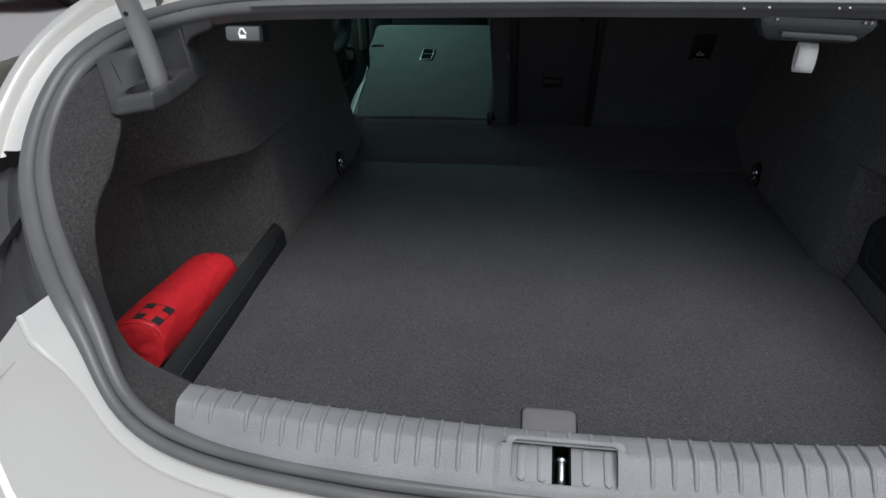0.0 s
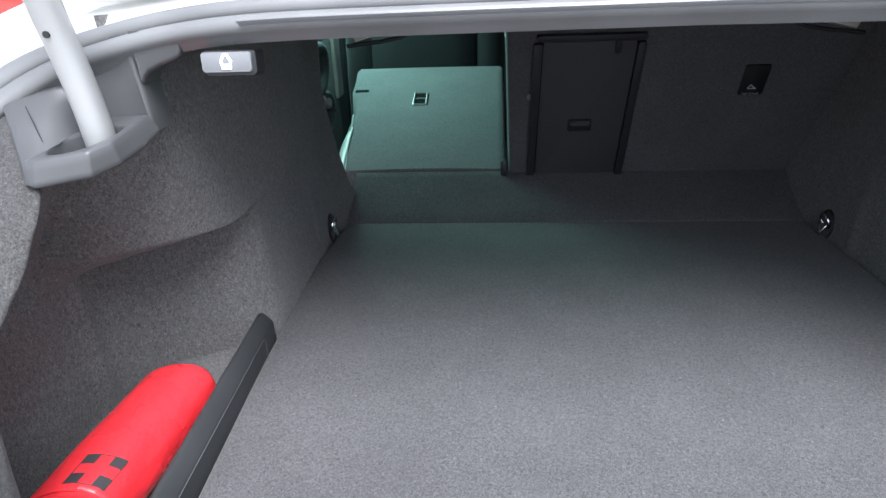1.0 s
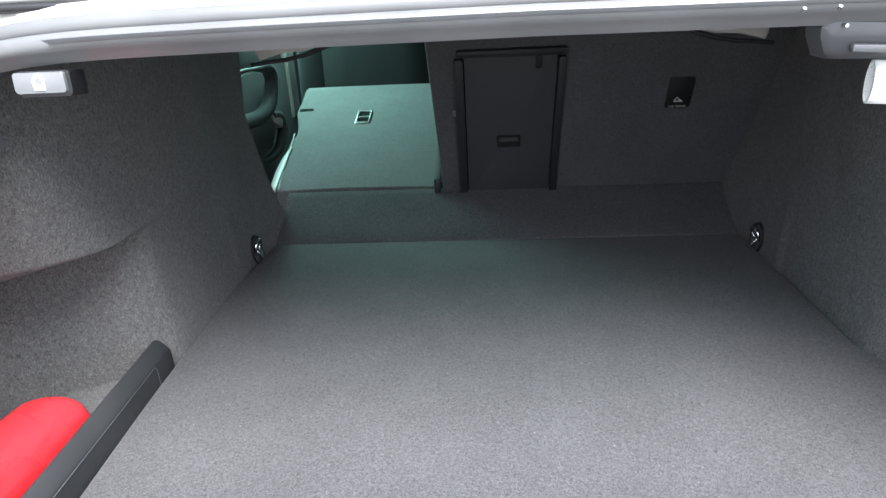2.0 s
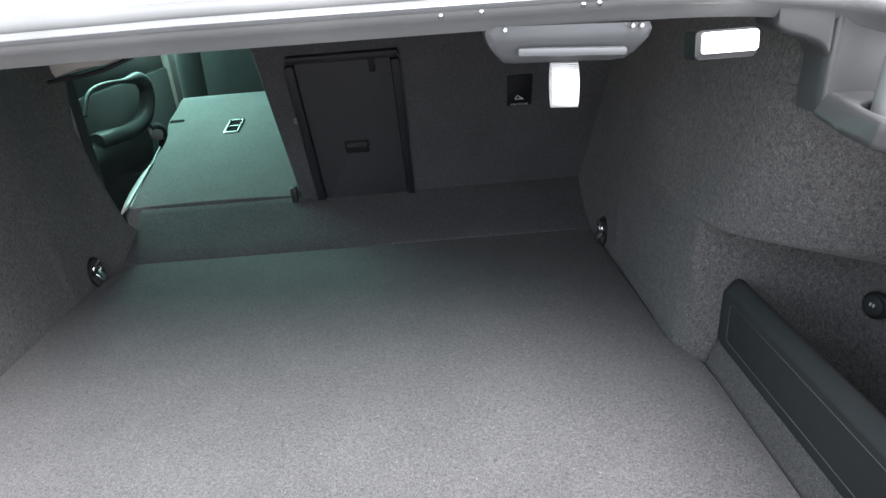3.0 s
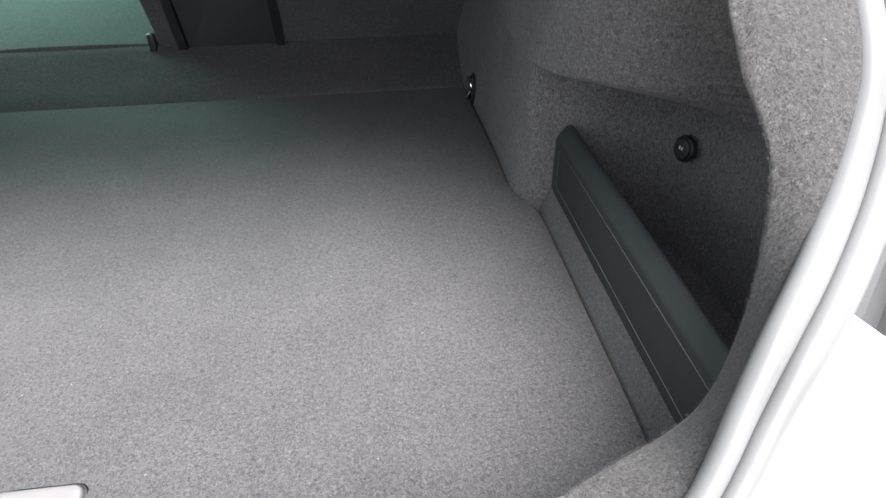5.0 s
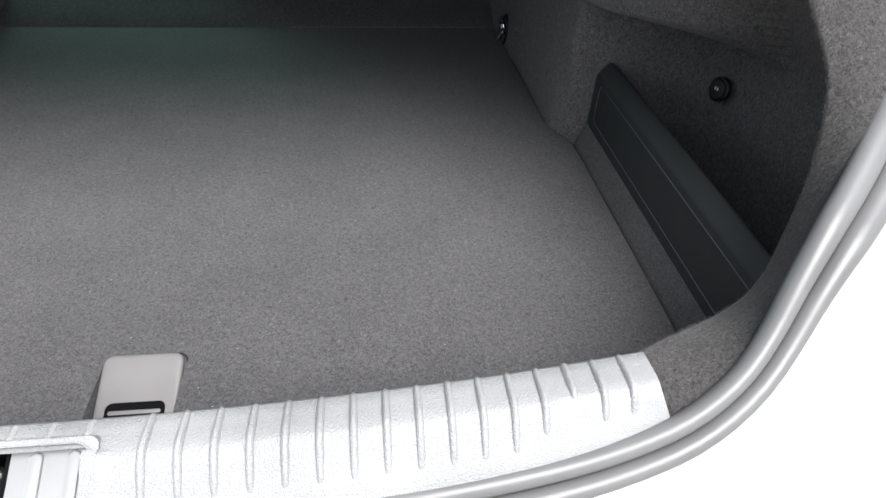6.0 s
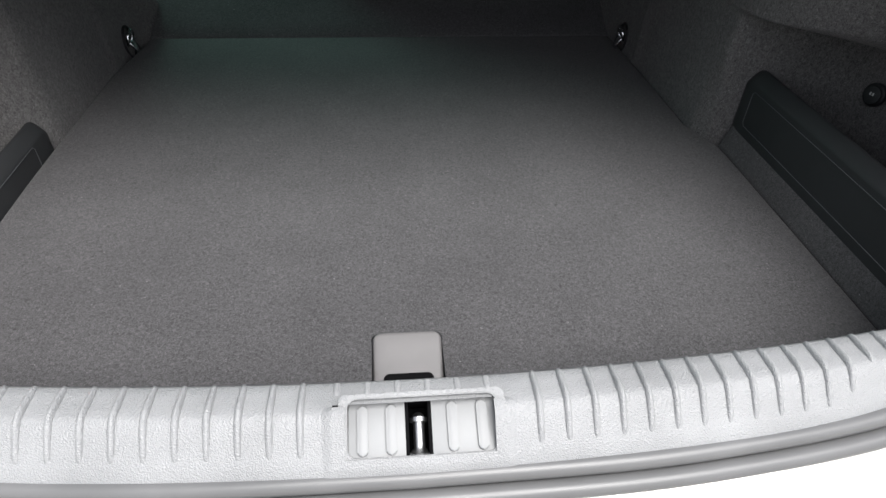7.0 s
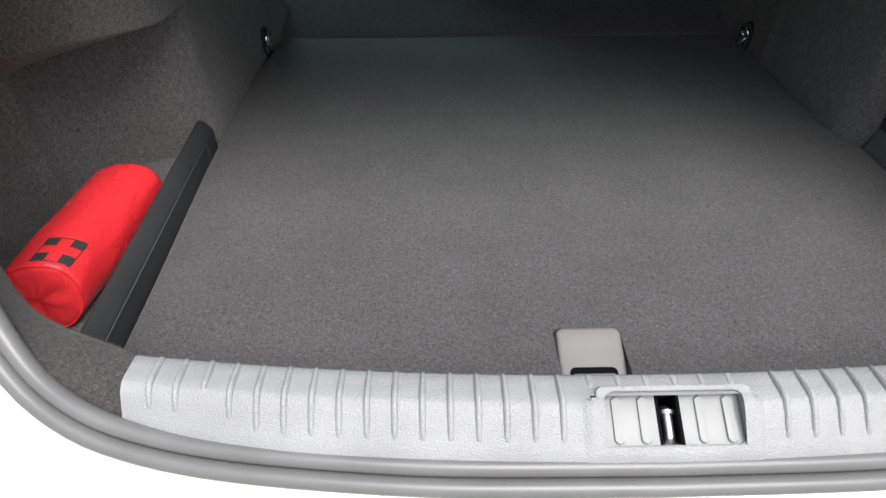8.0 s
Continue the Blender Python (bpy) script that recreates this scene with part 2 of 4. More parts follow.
def rounded(w, h, r, n=5, cx=0.0, cy=0.0):
    """Outline of a rectangle with round corners."""
    out = []
    for sx, sy, a0 in ((1, 1, 0), (-1, 1, 90), (-1, -1, 180), (1, -1, 270)):
        for k in range(n + 1):
            a = radians(a0 + 90 * k / n)
            out.append((cx + sx * (w / 2 - r) + r * math.cos(a), cy + sy * (h / 2 - r) + r * math.sin(a)))
    return out


def pad_bm(w, h, r, levels, m, n=8):
    """A rounded pad as stacked outlines: (inset, height) from the foot to the top, closed above."""
    rows = [[(a, b, z) for a, b in rounded(w - 2 * i, h - 2 * i, max(0.0006, r - i), n)] for i, z in levels]
    v, f = grid(rows, closed_v=True)
    bm = bmesh.new()
    vs = [bm.verts.new(m @ Vector(p)) for p in v]
    for q in f:
        bm.faces.new([vs[i] for i in q])
    k = len(rows[0])
    bm.faces.new(vs[-k:])
    bmesh.ops.recalc_face_normals(bm, faces=bm.faces)
    return bm


def sstep(a, b, x):
    t = min(1, max(0, (x - a) / (b - a)))
    return t * t * (3 - 2 * t)


# ---- the opening: seal line and felt edge, half curves from the middle line outwards ----
SEAL = smooth_curve([(0, 1.021, .124), (.15, 1.023, .1245), (.25, 1.03, .1255), (.33, 1.039, .128), (.385, 1.049, .133), (.425, 1.06, .142),
                     (.459, 1.077, .155), (.483, 1.096, .174), (.504, 1.118, .202), (.528, 1.142, .231), (.552, 1.165, .248), (.575, 1.189, .265),
                     (.6, 1.217, .284), (.625, 1.25, .308), (.645, 1.282, .332), (.656, 1.317, .359), (.659, 1.357, .39), (.648, 1.392, .42),
                     (.624, 1.411, .44), (.585, 1.428, .461), (.535, 1.435, .477), (.48, 1.436, .488), (.4, 1.433, .4955), (.25, 1.43, .4985), (0, 1.428, .5005)], 120)
EDGE = smooth_curve([(.404, 1.107, .146), (.432, 1.124, .139), (.466, 1.141, .1345), (.486, 1.150, .1345), (.511, 1.161, .1425), (.530, 1.174, .160), (.543, 1.186, .190), (.553, 1.201, .222),
                     (.565, 1.225, .256), (.570, 1.248, .285), (.565, 1.270, .31), (.555, 1.290, .332), (.549, 1.308, .350), (.556, 1.330, .364), (.572, 1.355, .377), (.592, 1.386, .400), (.613, 1.414, .423)], 60)
LOOP = np.vstack([SEAL, (SEAL * (-1, 1, 1))[-2:0:-1]]) + (CX, 0, 0)


def loop_frames():
    """Outward and facing directions along the seal's closed line."""
    t = np.roll(LOOP, -1, 0) - np.roll(LOOP, 1, 0)
    t /= np.linalg.norm(t, axis=1)[:, None]
    face = np.tile(np.array([0, -0.72, 0.69]), (len(LOOP), 1))
    out = np.cross(t, face)
    out /= np.linalg.norm(out, axis=1)[:, None]
    face = np.cross(out, t)
    return out, face


OUT, FACE = loop_frames()
if (OUT[0] @ np.array([0, -1, 0])) < 0:
    OUT, FACE = -OUT, FACE
FACE = np.where((FACE[:, 2] < 0)[:, None], -FACE, FACE)


def off(i, o, h):
    """A point beside the seal line; the seal is wider up the sides than along the sill."""
    z = LOOP[i][2]
    k = 0.85 + 0.45 * sstep(0.15, 0.28, z) - 0.30 * sstep(0.44, 0.485, z)
    return LOOP[i] + OUT[i] * (o * k if o < 0.036 else o + 0.036 * (k - 1)) + FACE[i] * h


def sweep(name, profile, mat, parent=None, label="", pick=None):
    """A strip along the seal line; profile: distances outward and towards the viewer. pick: part of the loop."""
    idx = list(range(len(LOOP))) if pick is None else pick
    rows = [[off(i, o, h) for o, h in profile] for i in idx]
    v, f = grid(rows, closed_u=pick is None)
    return obj(name, v, f, mat, parent, label, angle=35)


def arc(cx, cy, r, a0, a1, n=7):
    return [(cx + r * math.cos(radians(a)), cy + r * math.sin(radians(a))) for a in np.linspace(a0, a1, n)]


# ---- large structure ----
def build_ground():
    v, f = grid([[(x, y, -0.6) for x in (-900, -60, -12, 0, 12, 60, 900)] for y in (-900, -60, -12, 0, 12, 60, 900)])
    tagged(obj("ground", v, f, M_ASPHALT), "pale worn asphalt ground round the parked car", "ground", kind="structure")


def floor_side(y, side):
    """Half width of the boot floor."""
    if side > 0:
        return 0.537 - 0.028 * sstep(1.64, 1.74, y) - 0.004 * sstep(1.8, 2.1, y)
    return 0.517 + 0.010 * sstep(1.25, 1.68, y) - 0.018 * sstep(1.95, 2.16, y)


def build_floor():
    fl = thing("floor", "dark grey needle-felt boot floor with raised rear edge", "floor", "structure")
    ys = np.r_[np.linspace(1.1, 1.264, 6), np.linspace(1.28, 2.16, 34)]
    rows = []
    for y in ys:
        l, r = CX - floor_side(y, -1), CX + floor_side(y, 1)
        xs = list(np.linspace(l + 0.03, -0.0240, 7)) + list(np.linspace(0.0516, r - 0.03, 7))
        rows.append([(l, y, -0.02), (l, y, -0.003), (l + 0.004, y, 0)] + [(x, y, 0) for x in xs] + [(r - 0.004, y, 0), (r, y, -0.003), (r, y, -0.02)])
    v, f = grid(rows)
    f = [q for q in f if not (max(v[i][1] for i in q) < 1.2645 and min(v[i][0] for i in q) > -0.025 and max(v[i][0] for i in q) < 0.052)]
    obj("floor_panel", v, f, M_FLOOR, fl, angle=60)
    for x, sgn in ((-0.0240, 1), (0.0516, -1)):
        pts = [(x, 1.264, 0.0)] + [(x + sgn * (0.011 - 0.011 * math.sin(w)), 1.264 - 0.011 + 0.011 * math.cos(w), 0.0) for w in np.linspace(0, math.pi / 2, 7)]
        obj("floor_corner", pts, [tuple(range(8)) if sgn < 0 else tuple(range(7, -1, -1))], M_FLOOR, fl)
    # ramp up to the seat backs
    rows = []
    for y, z in ((2.162, -0.012), (2.162, -0.002), (2.167, 0.003), (2.2, 0.018), (2.25, 0.045), (2.290, 0.067), (2.302, 0.073), (2.3085, 0.073), (2.312, 0.03)):
        rows.append([(x, y, z) for x in np.linspace(-0.497, 0.515, 12)])
    v, f = grid(rows)
    obj("ramp", v, f, M_FLOOR, fl, "sloping felt strip in front of the seat backs", angle=60)


def crease(y, side):
    """Height of the fold under the wheel arch bulge; level at first, then it turns up towards the shelf."""
    return (0.223 if side < 0 else 0.212) + 18 * max(0.0, y - 1.848) ** 2


def wall_u(y, z, side):
    """Distance of the side felt from the middle line: a wheel arch bulge with a round nose, a pocket hollowed out under it."""
    base = 0.511 + (0.017 if side < 0 else 0.0) * sstep(2.25, 2.12, y) + 0.04 * z + 0.09 * z * sstep(1.95, 2.25, y) - 0.013 * sstep(2.05, 2.28, y)
    k = min(1.0, max(0.0, (z - 0.21) / 0.18))
    y0, a, b = 1.675 - 0.125 * k, 0.20 - 0.13 * k, 0.19 - 0.09 * k
    q = min(1.0, max(0.0, (y0 - y) / b))
    above = base + a * (1 - math.sqrt(1 - q * q)) - 0.007 * sstep(1.95, 1.83, y)
    edge = 1.685 if side > 0 else 1.735
    deep = sstep(edge, edge - (0.05 if side > 0 else 0.09), y)
    back = 0.575 + 0.145 * math.sqrt(max(0.0, 1 - max(0.0, (y - 1.48) / 0.20) ** 2))
    if side > 0:
        base += 0.03 * sstep(1.72, 1.65, y) * sstep(0.16, 0.02, z)
        back -= 0.014 * math.exp(-((z - 0.040 - 0.3 * (1.648 - y)) / 0.006) ** 2) * math.exp(-((y - 1.632) / 0.027) ** 4)
    else:
        back -= 0.008 * math.exp(-((y - 1.53) / 0.012) ** 2)
    below = base + (back - base) * deep
    c = crease(y, side)
    soft = 0.007 + 0.02 * sstep(1.82, 1.9, y) + 0.03 * sstep(1.64, 1.50, y)
    fold = -0.004 * math.exp(-((y - 1.995) / 0.008) ** 2) * sstep(0.2, 0.08, z) - 0.003 * sstep(1.990, 1.998, y) * sstep(0.16, 0.08, z)
    return above + (below - above) * sstep(c + soft * 0.6, c - soft, z) + fold


def front_y(z):
    """Where the side felt begins behind the rim."""
    return max(1.135, 1.045 + 0.8 * z) + 0.03 * sstep(0.26, 0.32, z)


CUT_Z = (-0.02, 0.03, 0.05, 0.072, 0.123, 0.202, 0.29, 0.341, 0.385, 0.5)  # rear edge of the left lining
CUT_Y = (2.262, 2.258, 2.247, 2.228, 2.219, 2.210, 2.202, 2.222, 2.242, 2.29)


def build_wall(side):
    low = -0.0155 if side < 0 else -0.035
    s0 = np.r_[np.linspace(0, 0.40, 52), np.linspace(0.41, 0.53, 36), np.linspace(0.54, 1, 46)]
    zs = np.r_[np.linspace(low, 0.16, 26), np.linspace(0.165, 0.26, 48), np.linspace(0.265, 0.36, 22), np.linspace(0.37, 0.505, 12)]
    rows = []
    for k in s0:
        row = []
        for z in [low] + list(zs):
            ya = front_y(z) + 0.12 * sstep(0.397, 0.406, z) * sstep(0.52, 0.38, z)
            if z > 0.406:
                ya = 1.476
            yb = 2.31 if side > 0 else np.interp(z, CUT_Z, CUT_Y)
            y = ya + (yb - ya) * k
            row.append((CX + side * wall_u(y, z, side), y, z))
        row[0] = (CX + side * 0.5, row[1][1], low)
        rows.append(row)
    if side < 0:
        rows.append([(x - 0.0015, y + 0.002, z) for x, y, z in rows[-1]])
        rows.append([(x - 0.012, y + 0.003, z) for x, y, z in rows[-1]])
    v, f = grid(rows)
    w = thing("wall_left" if side < 0 else "wall_right", "dark grey felt side lining with a bulge over a storage pocket", "side lining", "structure")
    obj("lining", v, f, M_FELT, w)
    # felt rim between the pocket and the seal
    e = np.vstack([[(0.398, 1.100, 0.140)], EDGE[:-1]])
    s = SEAL[np.searchsorted(SEAL[:60, 0], 0.375):]
    s = s[:np.argmax(s[:, 2] > 0.452)]
    s = smooth_curve(s, 60)
    rows = []
    for k in range(60):
        ext = 0.010 * sstep(50, 58, k)
        a, b = e[k], s[k] + np.array((0.004 + 0.4 * ext, 0.002 + 0.6 * ext, -0.006 - 0.6 * ext))
        b[2] -= 0.009 * (1 - sstep(2, 12, k))
        q = []
        d = b - a
        g = sstep(0.312, 0.350, a[2])
        high = sstep(0.17, 0.24, a[2])
        zw = min(a[2], 0.398)
        yw = front_y(zw) + 0.010
        back = np.array((wall_u(yw, zw, side), yw, zw))
        turn, bend = a + d * 0.18 * g, a - d / np.linalg.norm(d) * 0.010
        for t in (1.0, 0.85, 0.7, 0.55, 0.4, 0.25, 0.12):
            lip = a + np.array((0.004 + 0.026 * high, 0.007 + 0.028 * high, -0.03 * (1 - high))) * t + np.array((0.0, 0.0, -0.004)) * math.sin(math.pi * t)
            fold = turn * (1 - t) ** 2 + bend * 2 * t * (1 - t) + back * t * t
            q.append(lip + (fold - lip) * g)
        q.append(a + (turn - a) * g)
        for t in (0.04, 0.1, 0.2, 0.35, 0.6, 0.85, 1.0):
            t = t + 0.18 * g * (1 - t)
            lift = (0.002 * math.sin(math.pi * min(1, t + 0.12)) * (1 - k / 60) + 0.006 * math.sin(math.pi * t)) * min(1, 0.25 + k / 5)
            q.append(a + d * t + np.array((0.0, -0.6, 0.8)) * lift)
        q.append(b + (0.01, 0.004, -0.012))
        rows.append([(CX + side * p[0], p[1], p[2]) for p in q])
    v, f = grid(rows)
    obj("rim", v, f, M_RIM, w, "thick napped felt rim beside the seal")
    # loose fibres that stand out along the rim's cut edge
    rng = random.Random(7 + side)
    v, f = [], []
    for _ in range(1100):
        k = rng.uniform(1, 40)
        i = int(k)
        p = e[i] + (e[i + 1] - e[i]) * (k - i)
        along = e[i + 1] - e[i]
        along = along / np.linalg.norm(along)
        away = np.array((-0.25, 0.75, 0.25)) + np.array([rng.gauss(0, 0.55) for _ in range(3)])
        away = away / np.linalg.norm(away) * rng.uniform(0.0008, 0.0032)
        root = p + np.array((0.0, -0.0008, 0.0004)) * rng.uniform(-1, 1)
        n = len(v)
        for q in (root - along * 0.00018, root + along * 0.00018, root + away):
            v.append((CX + side * q[0], q[1], q[2]))
        f.append((n, n + 1, n + 2))
    obj("fibre_fringe", v, f, M_RIM, w, "loose felt fibres", smooth=False)
    if side > 0:
        rows = [[(CX + u, y, z) for u, z in ((0.5415, -0.02), (0.5415, -0.003), (0.5435, 0.001), (0.546, 0.012), (0.5525, 0.030), (0.557, 0.034), (0.557, -0.02))] for y in np.linspace(1.14, 1.66, 14)]
        v, f = grid(rows)
        obj("foot_strip", v, f, M_FLOOR, w)
    return w


def build_ceiling():
    half = [(0.0, 1.468), (0.44, 1.468), (0.49, 1.484), (0.54, 1.52), (0.575, 1.56), (0.60, 1.64), (0.62, 2.36)]
    out = [(CX + u, y) for u, y in half] + [(CX - u, y) for u, y in half[:0:-1]]
    bm = prism_bm(out, 0.005, 0.0, 1, pose(0, 0, 0.5))
    tagged(from_bm("ceiling", bm, M_HATCH), "dark underside of the rear parcel shelf", "parcel shelf", kind="structure")


def sill_y(x):
    """Seal side, crown and inner rim of the sill cover."""
    u = abs(x - CX)
    return (1.0195 + 0.15 * u ** 2 + 0.5 * max(0, u - 0.25) ** 2, 1.050 + 0.155 * u ** 2, 1.080 + 0.165 * u ** 2)


def sill_point(x, t, lift=0.0):
    """Point across the sill cover, t from 0 at the seal to 1 at the bottom inside."""
    a, b, c = sill_y(x)
    u = abs(x - CX)
    zc = 0.150 + 0.02 * max(0, u - 0.3)
    za = 0.123 + 0.05 * max(0, u - 0.3)
    zi = 0.148 + 0.01 * max(0, u - 0.3)
    prof = [(0.0, a - 0.003, za - 0.014), (0.08, a + 0.002, za), (0.45, b - 0.006, zc - 0.0045), (0.5, b, zc - 0.0005), (0.55, b + 0.006, zc), (0.8, c - 0.004, zi + 0.0005), (0.86, c, zi - 0.003), (0.9, c + 0.002, zi - 0.02), (1.0, c + 0.03, 0.0)]
    ts = [p[0] for p in prof]
    y, z = np.interp(t, ts, [p[1] for p in prof]), np.interp(t, ts, [p[2] for p in prof])
    return (x, y, z + lift)


def rib(name, x, t0, t1, parent, w=0.0027, h=0.0047):
    rows = []
    for k in range(17):
        t = t0 + (t1 - t0) * k / 16
        e = math.sin(math.pi * min(1, max(0, k / 16)) ) ** 0.25 if 0 < k < 16 else 0.0
        rows.append([sill_point(x + w * math.cos(a) * (0.4 + 0.6 * e), t, h * e * math.sin(a) - 0.0006) for a in np.linspace(math.pi, 0, 7)])
    v, f = grid(rows)
    return obj(name, v, f, M_SILL, parent)


def build_sill():
    s = thing("sill_cover", "grey grained plastic sill cover with moulded ribs", "sill cover", "structure")
    ts = [0, .03, .08, .2, .3, .4, .45, .48, .5, .52, .55, .6, .7, .8, .83, .86, .9, 1.0]
    for side, x0 in ((-1, -0.0435), (1, 0.0750)):
        rows = []
        for k in np.linspace(0, 1, 40):
            row = []
            for t in ts:
                xe = CX + side * ((0.4045 if side > 0 else 0.4025) + (0.010 if side > 0 else 0.0) * max(0, 1 - t / 0.5))
                row.append(sill_point(x0 + (xe - x0) * k, t))
            rows.append(row)
        v, f = grid(rows)
        obj("cover", v, f, M_SILL, s)
    # the middle piece round the lock
    v, f = grid([[sill_point(x, t, 0.0022 * sstep(0, .05, t)) for t in [0, .03, .08, .12, .16]] for x in np.linspace(-0.0435, 0.0750, 8)])
    obj("cover", v, f, M_SILL, s)
    v, f = grid([[sill_point(x, t, 0.0001) for t in [.556, .575, .6, .7, .8, .83, .86, .9, 1.0]] for x in np.linspace(-0.0435, 0.0750, 8)])
    obj("cover", v, f, M_SILL, s)
    for xa, xb in ((-0.0435, -0.035), (0.0668, 0.0750)):
        v, f = grid([[sill_point(x, t, 0.0022) for t in [.16, .25, .35, .45, .48, .5, .53]] for x in np.linspace(xa, xb, 4)])
        obj("cover", v, f, M_SILL, s)
    for xa, xb in ((-0.0525, -0.0435), (0.0840, 0.0750)):
        v, f = grid([[sill_point(xa + (xb - xa) * k, t, -0.0004 + 0.0026 * sstep(0, 1, k) * (sstep(0, .05, t) if t < .1 else sstep(.56, .5, t))) for t in [0, .03, .08, .12, .16, .25, .35, .45, .48, .5, .53, .56]] for k in np.linspace(0, 1, 7)])
        obj("cover_step", v, f, M_SILL, s)
    for side, x0, count in ((-1, -0.0645, 16), (1, 0.0985, 16)):
        for k in range(count):
            left = count - 1 - k
            t0 = 0.2 if left > 3 else (0.49 if left == 2 else 0.29)
            rib("rib", x0 + side * (0.0198 if side > 0 else 0.0204) * k, t0, 0.85, s)
    for k in range(6):
        rib("rib", -0.041 + 0.0211 * k, 0.66, 0.85, s, h=0.002)
    return s


def ring_bm(outer, inner, h0, h1, bevel, m):
    """A raised frame between two outlines with the same number of points."""
    rows = []
    for (ox, oy), (ix, iy) in zip(outer, inner):
        rows.append([(ox, oy, h0), (ox, oy, h1 - bevel), (ox + (ix - ox) * 0.25, oy + (iy - oy) * 0.25, h1), (ox + (ix - ox) * 0.75, oy + (iy - oy) * 0.75, h1), (ix, iy, h1 - bevel), (ix, iy, h0)])
    v, f = grid(rows, closed_u=True)
    bm = bmesh.new()
    vs = [bm.verts.new(m @ Vector(p)) for p in v]
    for q in f:
        bm.faces.new([vs[i] for i in q])
    return bm


def build_lock():
    p = thing("lock_plate", "grey recessed plate with a lock slot in the sill", "lock plate")
    x0, x1, y0, y1, z = -0.0335, 0.0685, 1.0195, 1.0655, 0.1395
    # the opening follows the sill's slope; the plate inside lies flatter, so its far edge is sunk
    slope = pose(0, 1.0429, 0.1414, 38.7) @ Matrix.Diagonal((1, 0.837, 1, 1)) @ Matrix.Translation((0, -1.0425, -0.143))
    lean = pose(0, 1.0291, 0.1270, 27) @ Matrix.Diagonal((1, 0.80, 1, 1)) @ Matrix.Translation((0, -1.0195, -0.141))
    cx, cy, w, h = (x0 + x1) / 2, (y0 + y1) / 2, x1 - x0, y1 - y0
    sx0, sx1 = 0.0068, 0.0228
    for a, b in ((x0, sx0), (sx1, x1)):
        bm = prism_bm([(a, y0), (b, y0), (b, y1), (a, y1)], 0.004, 0.0008, 2, pose(0, 0, z - 0.0025))
        from_bm("plate", bm, M_PLATE, p)
    from_bm("frame", ring_bm(rounded(w + 0.012, h + 0.009, 0.006, 6, cx, cy), rounded(w, h, 0.007, 6, cx, cy), z - 0.016, z + 0.0032, 0.0006, lean.inverted() @ slope), M_SILL, p)
    for x in (x0 + 0.0100, x0 + 0.0295, sx1 + 0.0155, sx1 + 0.0360):
        bm = prism_bm(rounded(0.0072, 0.0425, 0.0035, 6), 0.0030, 0.0014, 3, pose(x, cy - 0.0002, z + 0.0008))
        from_bm("rib", bm, M_PLATE, p)
    # walls, bottom and added end block coloured near black as the slot's inner shadow
    for a in (sx0, sx1):
        box("slot_wall", (a, cy, z - 0.0155), (0.0024, h, 0.0345), M_GAP, p, 0.0003)
    box("slot", ((sx0 + sx1) / 2, cy, z - 0.032), (sx1 - sx0 + 0.002, h + 0.006, 0.002), M_GAP, p, 0.0003, label="slot bottom in shade black")
    box("slot_end_shade", ((sx0 + sx1) / 2, y1 + 0.002, z - 0.014), (sx1 - sx0, 0.004, 0.030), M_GAP, p, 0.0003)
    st = thing("lock_striker", "bright zinc steel striker bar in the sill slot", "striker")
    tube("bar", smooth_curve([(0.0130, 1.0215, 0.11), (0.0130, 1.0235, 0.1345), (0.0130, 1.029, 0.1385), (0.0130, 1.05, 0.1385), (0.0130, 1.0535, 0.134), (0.0130, 1.054, 0.11)], 30), 0.0041, M_STEEL, st, 12)
    tube("collar", [(0.0130, 1.0485, 0.1385), (0.0130, 1.0520, 0.1385)], 0.0062, M_STEEL, st, 12)
    tube("collar", [(0.0130, 1.0225, 0.1345), (0.0130, 1.0245, 0.1365)], 0.0058, M_STEEL, st, 12)
    p.matrix_world = lean
    st.matrix_world = lean @ Matrix.Translation((0.002, 0, -0.004))


def build_seal():
    s = thing("opening_seal", "grey rubber boot seal with two round lips", "rubber seal", "structure")
    lips = arc(0.0088, -0.009, 0.0088, 205, 5, 10) + [(0.0178, -0.0145)] + arc(0.0270, -0.0105, 0.0090, 190, -40, 11) + [(0.034, -0.026)]
    rows = []
    for i in range(len(LOOP)):
        # the foot is tucked under the lip beside the felt and hangs straight down along the shelf
        k = 1 - sstep(0.415, 0.455, LOOP[i][2])
        rows.append([off(i, o, h) for o, h in [(0.0075 * k, -0.024 + 0.002 * k), (0.0045 * k, -0.018)] + lips])
    v, f = grid(rows, closed_u=True)
    obj("lips", v, f, M_RUBBER, s, angle=35)


